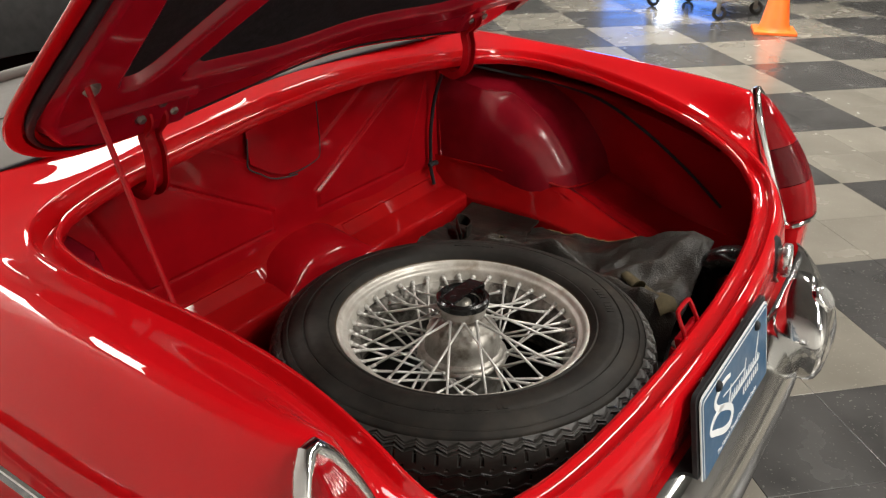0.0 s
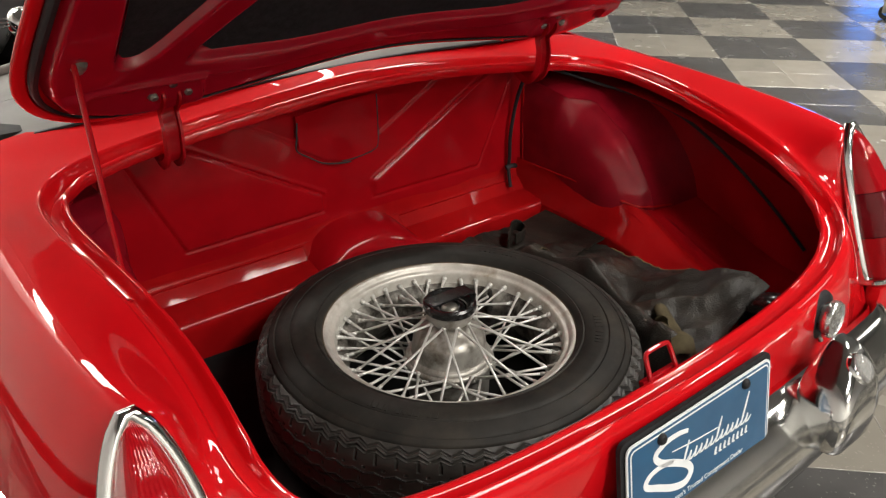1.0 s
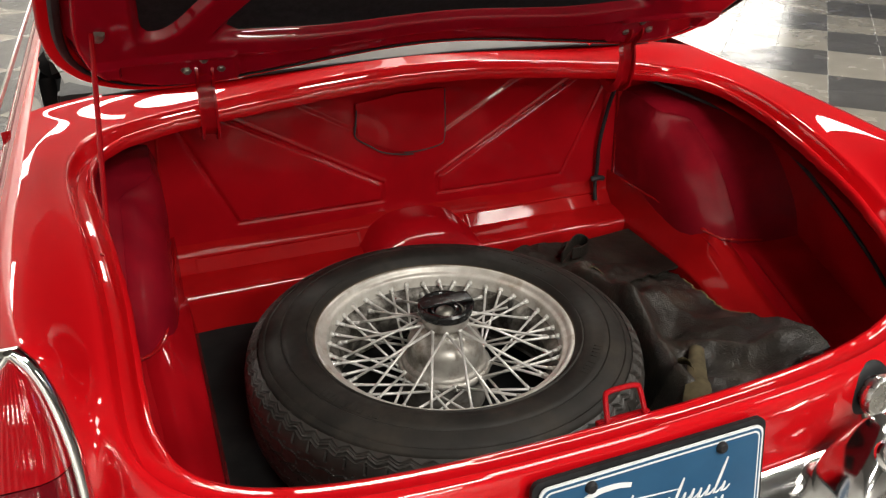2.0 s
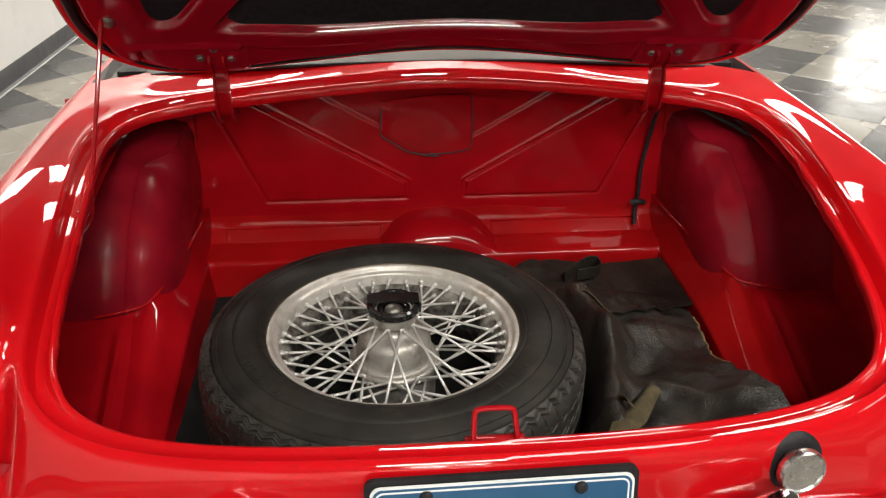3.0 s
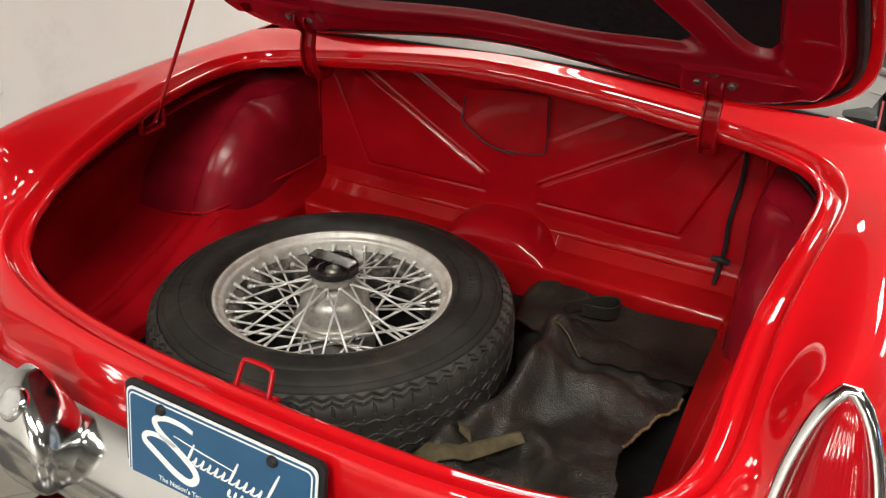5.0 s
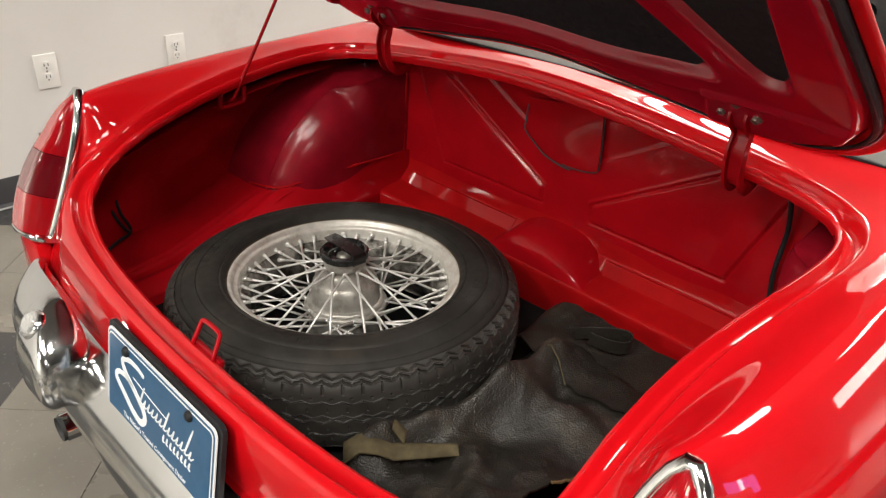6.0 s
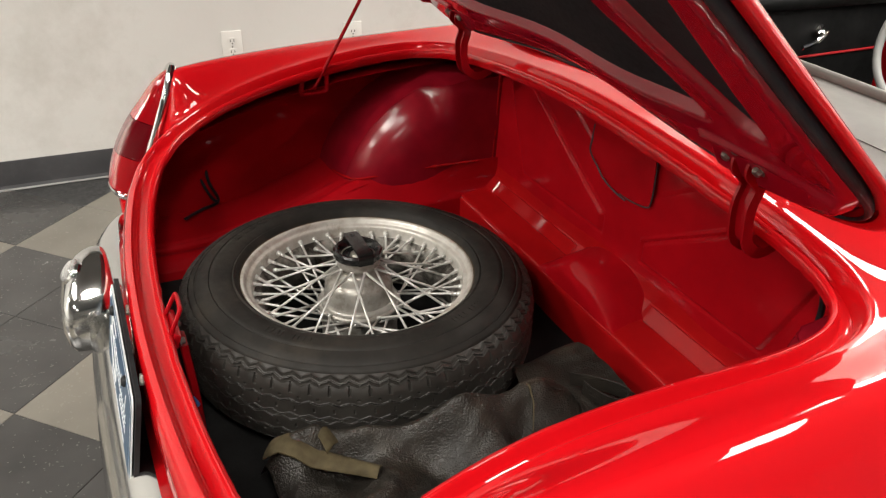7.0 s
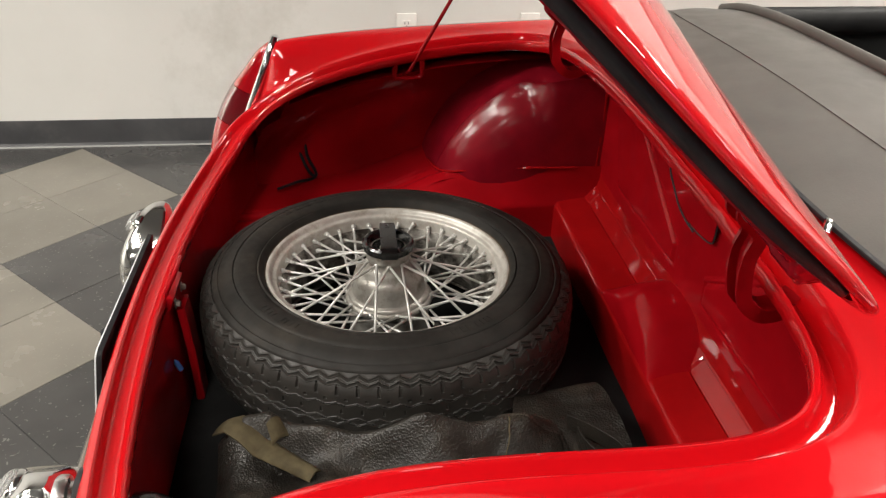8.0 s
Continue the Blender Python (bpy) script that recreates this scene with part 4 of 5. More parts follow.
# ---------------------------------------------------------------- tail
def build_tail_lamp(car, s):
    foot, head = Vector((0.655, 0.088, 0.514)), Vector((0.640, 0.197, 0.768))
    nrm = Vector((0, -0.918, 0.396))

    def width(h):
        return 0.051 * (1 - min(1.0, max(0.0, h)) ** 2.8) ** 0.70 + 0.001

    def bulge(h):
        h = min(1.0, max(0.0, h))
        return (0.055 + 0.012 * math.sin(math.pi * min(1.0, h * 1.3 + 0.1))) * (1 - h ** 3.5) ** 0.6

    def at(h, a, out):
        c = foot.lerp(head, h)
        p = c + Vector((width(h) * a, 0, 0)) + nrm * out
        return Vector((p.x * s, p.y, p.z))

    bm = bmesh.new()
    path = [at(h, -1, 0.008) for h in np.linspace(0.0, 0.995, 22)] + [at(h, 1, 0.008) for h in np.linspace(0.995, 0.0, 22)]
    path = [at(0, -0.5, 0.008)] + path + [at(0, 0.5, 0.008), at(0, 0, 0.008)]
    sec = [(0.0085 * math.cos(a), 0.001 + 0.0098 * math.sin(a)) for a in np.linspace(0, 2 * math.pi, 14, endpoint=False)]
    add_loft(bm, sweep_rings(path, sec, nrm), True, True, True)
    lamp = part("tail_lamp", bm, CHROME, car, "tall red tail lamp in a chrome bezel")
    bm = bmesh.new()
    strip(bm, [at(-0.015, -1.0, -0.002), at(-0.02, -0.98, 0.030), at(-0.02, -0.4, 0.050), at(-0.02, 0.4, 0.050), at(-0.02, 0.98, 0.030), at(-0.015, 1.0, -0.002)], 0.012, 0.010, 6, (0, 0, 1))
    part("bezel_foot", bm, CHROME, lamp)
    for h0, h1, mat, lab in ((0.0, 0.27, REDLENS, "bright red reflector"), (0.275, 0.56, AMBERLENS, "dark red brake lens"), (0.565, 0.992, REDLENS, "ribbed red indicator lens")):
        rows = []
        for h in np.linspace(h0, h1, 12):
            rows.append([at(h, a * 0.90, 0.001 + bulge(h) * (1 - abs(a) ** 3.5) ** 0.5 + 0.0002 * math.cos(44 * a) * (1 - a * a)) for a in np.linspace(-1, 1, 65)])
        v, f = loft(rows, False)
        f += [tuple(range(65)), tuple(range(11 * 65, 12 * 65))[::-1]]
        mesh_object("lens", v, f, mat, lamp, lab, 60)
    # bulb carrier behind the lenses
    rows = [[at(h, a * 0.9, -0.006) for a in np.linspace(-1, 1, 7)] for h in np.linspace(0, 0.97, 12)]
    mesh_object("reflector", *loft(rows, False), SILVER, lamp, "silver lamp backing")


def build_bumper(car):
    xs = np.linspace(-0.70, 0.70, 61)
    face = [(0.054, 0.484), (0.045, 0.488), (0.034, 0.484), (0.020, 0.473), (0.006, 0.457), (-0.007, 0.438), (-0.016, 0.418), (-0.021, 0.398), (-0.022, 0.380), (-0.019, 0.367), (-0.010, 0.357), (0.003, 0.352), (0.012, 0.352)]
    sec = face + [(y + 0.004, z - 0.003 if z > 0.38 else z + 0.003) for y, z in reversed(face)]
    rings = []
    for x in xs:
        a = abs(x) / 0.70
        y0 = -0.032 + 0.035 * a ** 2 + 0.10 * max(0, a - 0.80) ** 2 / 0.04
        k = 1 - 0.25 * max(0, a - 0.85) / 0.15
        rings.append([Vector((x, y0 + dy, 0.405 + (z - 0.405) * k)) for dy, z in sec])
    bm = bmesh.new()
    add_loft(bm, rings, True, True, True)
    bumper = part("bumper", bm, OLDCHROME, car, "curved chrome rear bumper")
    for s in (-1, 1):
        build_overrider(bumper, s)


def build_overrider(bumper, s):
    # plan sections from foot to head: leaning outwards, sloping forwards to a narrow crest
    rings = []
    for h, x_in, x_out, y_out, y_in in ((0.390, 0.282, 0.326, -0.056, -0.020), (0.393, 0.268, 0.338, -0.067, -0.010), (0.401, 0.257, 0.349, -0.077, -0.002), (0.418, 0.248, 0.357, -0.083, 0.003), (0.445, 0.243, 0.362, -0.086, 0.005),
                                        (0.470, 0.244, 0.364, -0.084, 0.006), (0.490, 0.250, 0.364, -0.079, 0.007), (0.508, 0.262, 0.363, -0.071, 0.007), (0.525, 0.280, 0.361, -0.060, 0.006), (0.539, 0.299, 0.357, -0.047, 0.004), (0.548, 0.313, 0.352, -0.035, 0.001), (0.554, 0.324, 0.346, -0.023, -0.004)):
        r = []
        for i in range(36):
            a = 2 * math.pi * i / 36
            ca, sa = math.cos(a), math.sin(a)
            px = (x_in + x_out) / 2 + (x_out - x_in) / 2 * (abs(ca) ** 0.40) * (1 if ca > 0 else -1)
            py = (y_out + y_in) / 2 + (y_in - y_out) / 2 * (abs(sa) ** 0.50) * (1 if sa > 0 else -1)
            r.append(Vector((s * px, py, h)))
        rings.append(r)
    bm = bmesh.new()
    add_loft(bm, rings, True, True, True)
    o = part("overrider", bm, OLDCHROME, bumper, "chrome bumper overrider with a small lamp")
    at = pose(s * 0.316, -0.050, 0.524, 48, 0, 0)
    bm = bmesh.new()
    lathe(bm, [(0.024, -0.004), (0.025, 0.004), (0.022, 0.010), (0.018, 0.012), (0.017, 0.008)], 24, at)
    part("lamp_ring", bm, CHROME, o)
    bm = bmesh.new()
    # faceted cup-shaped glass
    rings = []
    for r, h in ((0.018, 0.004), (0.0185, 0.008), (0.0175, 0.013), (0.014, 0.017), (0.008, 0.019), (0.002, 0.0195)):
        rings.append([at @ Vector((r * (1.0 + 0.07 * (k % 2)) * math.cos(math.pi * k / 14), r * 1.15 * (1.0 + 0.07 * (k % 2)) * math.sin(math.pi * k / 14), h)) for k in range(28)])
    add_loft(bm, rings, True, False, True)
    part("lamp_glass", bm, CLEAR, o, "small ribbed clear number plate lamp", 20)


def build_exhaust(car):
    bm = bmesh.new()
    p = [(-0.385, 0.30, 0.245), (-0.385, 0.10, 0.255), (-0.385, -0.035, 0.262)]
    tube(bm, p, 0.026, 24, 4)
    e = part("exhaust_pipe", bm, CHROME, car, "polished exhaust tail pipe")
    bm = bmesh.new()
    lathe(bm, [(0.0225, 0.004), (0.0225, -0.06), (0, -0.06)], 20, pose(-0.385, -0.0365, 0.2622, 90, 0, 0))
    part("bore", bm, SLOT, e)


def build_filler(car):
    at = pose(0.368, 0.047, 0.552, 84, 0, 4)
    bm = bmesh.new()
    lathe(bm, [(0.030, -0.020), (0.041, -0.006), (0.042, 0.002), (0.038, 0.008), (0.030, 0.011), (0.024, 0.011)], 40, at)
    g = part("filler_grommet", bm, SEAL, car, "black rubber fuel filler grommet")
    bm = bmesh.new()
    lathe(bm, [(0.022, 0.004), (0.024, 0.016), (0.029, 0.018), (0.0305, 0.021), (0.0305, 0.028), (0.0285, 0.031), (0.0260, 0.0312), (0.0245, 0.0295), (0.0, 0.0300)], 40, at)
    part("filler_cap", bm, ALLOY, g, "round chrome fuel filler cap")
    bm = bmesh.new()
    tube(bm, [at @ Vector((0, -0.034, 0.004)), at @ Vector((0, -0.045, 0.012))], 0.004, 8, 1)
    part("drain", bm, STEEL, g)


def plate_text(body, size, at, parent, mat, shear=0.0, space=1.0, bold=0.0, stretch=1.0):
    cu = bpy.data.curves.new("lettering", "FONT")
    cu.body, cu.size, cu.shear, cu.space_character = body, size, shear, space
    cu.align_x, cu.align_y, cu.extrude, cu.offset = "CENTER", "CENTER", 0.0004, bold
    cu.resolution_u = 3
    tmp = bpy.data.objects.new("lettering", cu)
    scene.collection.objects.link(tmp)
    dg = bpy.context.evaluated_depsgraph_get()
    me = bpy.data.meshes.new_from_object(tmp.evaluated_get(dg))
    bpy.data.objects.remove(tmp)
    me.transform(at @ Matrix.Diagonal((1, stretch, 1, 1)))
    me.materials.clear()
    me.materials.append(mat)
    ob = new("lettering", me)
    ob.parent = parent
    return ob


def rounded(w, h, r, n=5):
    pts = []
    for cx, cy, a0 in ((w / 2 - r, h / 2 - r, 0), (-w / 2 + r, h / 2 - r, 90), (-w / 2 + r, -h / 2 + r, 180), (w / 2 - r, -h / 2 + r, 270)):
        for k in range(n + 1):
            a = radians(a0 + 90 * k / n)
            pts.append((cx + r * math.cos(a), cy + r * math.sin(a)))
    return pts


def build_plate(car):
    m = Matrix.Translation((0, -0.0085, 0.5125)) @ Matrix.Rotation(radians(80), 4, "X")

    def slab(name, w, h, r, z0, z1, mat, parent, label=""):
        bm = bmesh.new()
        add_loft(bm, [[m @ Vector((a, b, z)) for a, b in rounded(w, h, r)] for z in (z0, z1)], True, True, True)
        return part(name, bm, mat, parent, label, 30)

    holder = slab("plate_holder", 0.318, 0.166, 0.012, -0.0105, -0.004, SEAL, car, "black number plate holder")
    face = slab("plate", 0.305, 0.153, 0.012, -0.002, 0.0, WHITE, holder, "blue dealer plate with white border and white lettering")
    slab("plate_border", 0.299, 0.147, 0.011, 0.0002, 0.0006, BLUE, face)
    slab("plate_line", 0.293, 0.141, 0.009, 0.0008, 0.0010, WHITE, face)
    slab("plate_field", 0.2885, 0.1365, 0.007, 0.0012, 0.0015, BLUE, face)
    # brand lettering drawn as plain strokes and bars
    def stroke(points, w, steps=8):
        bm = bmesh.new()
        path = smooth_path([(a, b, 0) for a, b in points], steps)
        rings = []
        for i, p in enumerate(path):
            d = (path[min(i + 1, len(path) - 1)] - path[max(i - 1, 0)]).normalized()
            sd = Vector((-d.y, d.x, 0))
            k = w * (0.55 + 0.45 * math.sin(math.pi * min(1, max(0, i / (len(path) - 1)))))
            rings.append([m @ (p + sd * k / 2 + Vector((0, 0, z))) if q else m @ (p - sd * k / 2 + Vector((0, 0, z))) for q, z in ((1, 0.0015), (1, 0.0021), (0, 0.0021), (0, 0.0015))])
        add_loft(bm, rings, True, True, True)
        part("lettering", bm, WHITE, face)
    # sweeping white flourish, a slanted row of strokes and a row of bars stand for the trade mark
    stroke(((-0.036, 0.0495), (-0.056, 0.0535), (-0.082, 0.0525), (-0.101, 0.043), (-0.090, 0.028), (-0.060, 0.013), (-0.036, -0.002), (-0.030, -0.015), (-0.042, -0.0255), (-0.066, -0.021), (-0.096, -0.006), (-0.119, 0.007), (-0.115, 0.018), (-0.095, 0.0225), (-0.066, 0.0185)), 0.0105, 10)
    for k in range(13):
        a = -0.046 + 0.0115 * k
        low = 0.004 - 0.0003 * k
        tall = (0.030, 0.013, 0.014, 0.013, 0.014, 0.013, 0.034, 0.013, 0.015, 0.013, 0.014, 0.046, 0.013)[k]
        stroke(((a, low), (a + tall * 0.42, low + tall)), 0.0042, 3)
        stroke(((a + 0.0005, low + 0.0015), (a + 0.006, low + 0.001), (a + 0.013, low + 0.007)), 0.0024, 4)
    stroke(((-0.068, 0.033), (-0.02, 0.027), (0.034, 0.0225)), 0.0018, 4)
    for k in range(8):
        stroke(((0.022 + 0.0100 * k, -0.0165), (0.0255 + 0.0100 * k, -0.0055)), 0.0046, 2)
        stroke(((0.022 + 0.0100 * k, -0.0160), (0.0275 + 0.0100 * k, -0.0160)), 0.0026, 2)
    plate_text("The Nation's Trusted Consignment Dealer", 0.0105, m @ Matrix.Translation((-0.004, -0.0405, 0.0016)), face, WHITE)
    for k in range(20):
        if k % 7 != 6:
            stroke(((-0.062 + 0.0075 * k, -0.0560), (-0.0575 + 0.0075 * k, -0.0560)), 0.0045, 2)
    stroke(((0.084, -0.063), (0.090, -0.0645), (0.095, -0.060)), 0.0018, 4)
    for sx in (-0.089, 0.089):
        bm = bmesh.new()
        lathe(bm, [(0, 0.006), (0.005, 0.0055), (0.0075, 0.003), (0.008, 0.0)], 12, m @ Matrix.Translation((sx, 0.0625, 0.0015)))
        part("screw", bm, SEAL, holder)
        bm = bmesh.new()
        lathe(bm, [(0, 0.010), (0.007, 0.010), (0.008, 0.006), (0.008, 0.0)], 8, m @ Matrix.Translation((sx, 0.0625, -0.016)) @ Matrix.Rotation(math.pi, 4, "X"))
        part("nut", bm, NYLON, holder, "white nylon nut")


# ---------------------------------------------------------------- cockpit
def build_cockpit(car):
    # stretched vinyl cover over the folded hood
    rows = []
    for k in range(29):
        s = k / 28
        row = []
        for i in range(49):
            x = (-0.632 + 1.264 * i / 48) * (0.93 + 0.07 * s)
            back = 0.818 + 0.085 * (abs(x) / 0.60) ** 4
            y = back + (1.100 - back) * s
            edge = (abs(x) / 0.615) ** 6
            z = 0.853 + 0.030 * math.sin(min(1, s * 1.15) * math.pi * 0.62) - 0.030 * (x / 0.615) ** 2 - 0.02 * edge
            z += 0.002 * noise.noise((x * 4, y * 6, 4)) + 0.0012 * math.exp(-((s - 0.42) / 0.03) ** 2)
            row.append(Vector((x, y + 0.03 * (x / 0.6) ** 2 * (s - 0.2), z)))
        rows.append(row)
    rows.append([p + Vector((0, 0.012, -0.006)) for p in rows[-1]])
    rows.append([p + Vector((0, 0.004, -0.030)) for p in rows[-1]])
    cover = mesh_object("hood_cover", *loft(rows, False), VINYL, car, "grey vinyl cover over the folded hood", 60)
    bm = bmesh.new()
    tube(bm, [p + Vector((0, 0.0, 0.004)) for p in rows[28][::4]], 0.010, 10, 4)
    part("rolled_hem", bm, VINYL, cover, "rolled grey vinyl hem")
    bm = bmesh.new()
    strip(bm, [p + Vector((0, -0.003, -0.002)) for p in rows[0][2:-2:4]], 0.008, 0.005, 4)
    part("rubber_edge", bm, SEAL, cover, "black rubber edge")
    bm = bmesh.new()
    strip(bm, [p + Vector((0, 0, 0.0004)) for p in rows[12][::4]], 0.004, 0.0012, 4)
    part("seam", bm, VINYL, cover)
    bm = bmesh.new()
    tube(bm, [(0.36, 0.800, 0.846), (0.352, 0.806, 0.853), (0.342, 0.812, 0.850)], 0.004, 8, 4)
    part("hook", bm, CHROME, cover, "small chrome hood fastener")
    # dark tub
    def slab(name, size, at, mat, label, bev=0.02):
        bm = bmesh.new()
        box(bm, size, pose(*at), bev)
        return part(name, bm, mat, car, label)

    slab("cockpit_floor", (1.24, 1.75, 0.04), (0, 1.87, 0.24), TRIM, "black carpeted cockpit floor")
    dash = slab("dashboard", (1.24, 0.12, 0.24), (0, 2.42, 0.72), DASH, "dark grey crackle-painted dashboard", 0.04)
    for gx, gz, gr in ((-0.46, 0.735, 0.050), (-0.17, 0.735, 0.050), (-0.05, 0.75, 0.028), (0.04, 0.75, 0.028)):
        bm = bmesh.new()
        lathe(bm, [(gr, 0.0), (gr * 1.06, 0.004), (gr * 1.02, 0.012), (gr * 0.92, 0.012), (gr * 0.88, 0.006)], 28, pose(gx, 2.361, gz, 90, 0, 0))
        g = part("gauge", bm, CHROME, dash, "round chrome-rimmed dial")
        bm = bmesh.new()
        lathe(bm, [(0, 0.005), (gr * 0.9, 0.005), (gr * 0.9, 0.0)], 24, pose(gx, 2.361, gz, 90, 0, 0))
        part("dial_face", bm, BLACK, g)
    for kx, kz in ((-0.34, 0.66), (-0.10, 0.67), (0.00, 0.67), (0.10, 0.67), (0.16, 0.70)):
        bm = bmesh.new()
        lathe(bm, [(0, 0.026), (0.010, 0.024), (0.013, 0.016), (0.008, 0.008), (0.008, 0)], 16, pose(kx, 2.361, kz, 90, 0, 0))
        part("switch_knob", bm, CHROME, dash)
    bm = bmesh.new()
    strip(bm, [(-0.60, 2.359, 0.806), (-0.2, 2.358, 0.806), (0.2, 2.358, 0.806), (0.60, 2.359, 0.806)], 0.006, 0.006, 3)
    part("dash_moulding", bm, CHROME, dash, "thin bright dashboard moulding")

    slab("scuttle", (1.28, 0.28, 0.05), (0, 2.60, 0.84), PAINT, "red painted scuttle", 0.02)
    slab("front_closing_panel", (1.24, 0.04, 0.60), (0, 2.72, 0.53), TRIM, "black cockpit front panel")
    slab("rear_shelf", (1.22, 0.30, 0.05), (0, 1.03, 0.80), TRIM, "black shelf under the hood cover")
    slab("rear_closing_panel", (1.22, 0.03, 0.56), (0, 0.905, 0.54), TRIM, "black cockpit rear panel", 0.005)
    for s in (-1, 1):
        slab("seat", (0.46, 0.50, 0.16), (s * 0.30, 1.62, 0.36), TRIM, "black vinyl seat cushion", 0.05)
        bm = bmesh.new()
        box(bm, (0.035, 1.10, 0.44), pose(s * 0.645, 1.72, 0.56), 0.012)
        d = part("door_panel", bm, TRIM, car, "black vinyl door panel with red piping")
        bm = bmesh.new()
        tube(bm, [(s * 0.626, y, 0.635 + 0.01 * (y - 1.7)) for y in (1.2, 1.5, 1.8, 2.1, 2.25)], 0.004, 8, 4)
        part("piping", bm, REDTRIM, d, "thin red piping")
        bm = bmesh.new()
        tube(bm, [(s * 0.62, 1.96, 0.705), (s * 0.60, 1.97, 0.712), (s * 0.592, 1.93, 0.690), (s * 0.592, 1.88, 0.676)], 0.007, 8, 6)
        lathe(bm, [(0, 0.010), (0.018, 0.006), (0.020, -0.010)], 20, pose(s * 0.625, 1.965, 0.71, 0, -90 * s, 0))
        part("door_handle", bm, CHROME, d, "chrome inner door handle")
        bm = bmesh.new()
        tube(bm, [(s * 0.61, 1.95, 0.60), (s * 0.598, 1.93, 0.585), (s * 0.598, 1.88, 0.555)], 0.006, 8, 6)
        lathe(bm, [(0, 0.03), (0.010, 0.026), (0.010, 0.006)], 14, pose(s * 0.60, 1.88, 0.555, 0, -90 * s, 0))
        part("window_winder", bm, CHROME, d, "chrome window winder")
        bm = bmesh.new()
        tube(bm, [(s * 0.625, y, 0.795 + 0.01 * math.sin(y)) for y in (1.17, 1.4, 1.7, 2.1, 2.5)], 0.030, 12, 5)
        part("cockpit_rail", bm, TRIM, car, "padded black cockpit rail")
    # steering wheel
    m = Matrix.Translation((-0.29, 2.06, 0.755)) @ Matrix.Rotation(radians(66), 4, "X")
    bm = bmesh.new()
    rr = []
    for i in range(48):
        a = 2 * math.pi * i / 48
        rr.append([m @ Vector(((0.195 + 0.011 * math.cos(b)) * math.cos(a), (0.195 + 0.011 * math.cos(b)) * math.sin(a), 0.011 * math.sin(b))) for b in np.linspace(0, 2 * math.pi, 10, endpoint=False)])
    rr.append(rr[0])
    add_loft(bm, rr)
    w = part("steering_wheel", bm, TRIMGREY, car, "grey rimmed steering wheel with sprung chrome spokes")
    for a0 in (0, 180, 270):
        for k in (-1, 0, 1):
            bm = bmesh.new()
            t = m @ Matrix.Rotation(radians(a0), 4, "Z")
            tube(bm, [t @ Vector((0.03, k * 0.010, 0)), t @ Vector((0.19, k * 0.010, 0))], 0.0028, 6, 1)
            part("spoke", bm, CHROME, w)
    bm = bmesh.new()
    lathe(bm, [(0, 0.022), (0.024, 0.020), (0.034, 0.012), (0.040, 0.0), (0.040, -0.03), (0.022, -0.04), (0.022, -0.36), (0, -0.36)], 28, m)
    part("hub", bm, CHROME, w, "chrome steering wheel hub")


def build_road_wheels(car):
    for s in (-1, 1):
        at = pose(s * 0.60, 0.99, 0.30, 0, 90, 0)
        bm = bmesh.new()
        lathe(bm, [(0.185, -0.062), (0.215, -0.076), (0.255, -0.076), (0.283, -0.064), (0.298, -0.045), (0.300, 0.0), (0.298, 0.045), (0.283, 0.064), (0.255, 0.076), (0.215, 0.076), (0.185, 0.062)], 48, at)
        w = part("road_wheel", bm, RUBBER, car, "black road tyre")
        bm = bmesh.new()
        lathe(bm, [(0.0, 0.05), (0.05, 0.05), (0.06, 0.02), (0.16, 0.0), (0.19, 0.06), (0.192, 0.064), (0.192, -0.064), (0.16, -0.03), (0.0, -0.03)], 40, at)
        part("rim", bm, SILVER, w)


def build_car():
    car = thing("sports_car", "glossy red classic roadster with its boot lid raised", "car")
    build_body(car)
    build_bulkhead(car)
    build_boot_sides(car)
    build_boot_cables(car)
    build_lid(car)
    build_hinges(car)
    build_stay(car)
    for s in (-1, 1):
        build_tail_lamp(car, s)
    build_bumper(car)
    build_exhaust(car)
    build_filler(car)
    build_plate(car)
    build_cockpit(car)
    build_road_wheels(car)


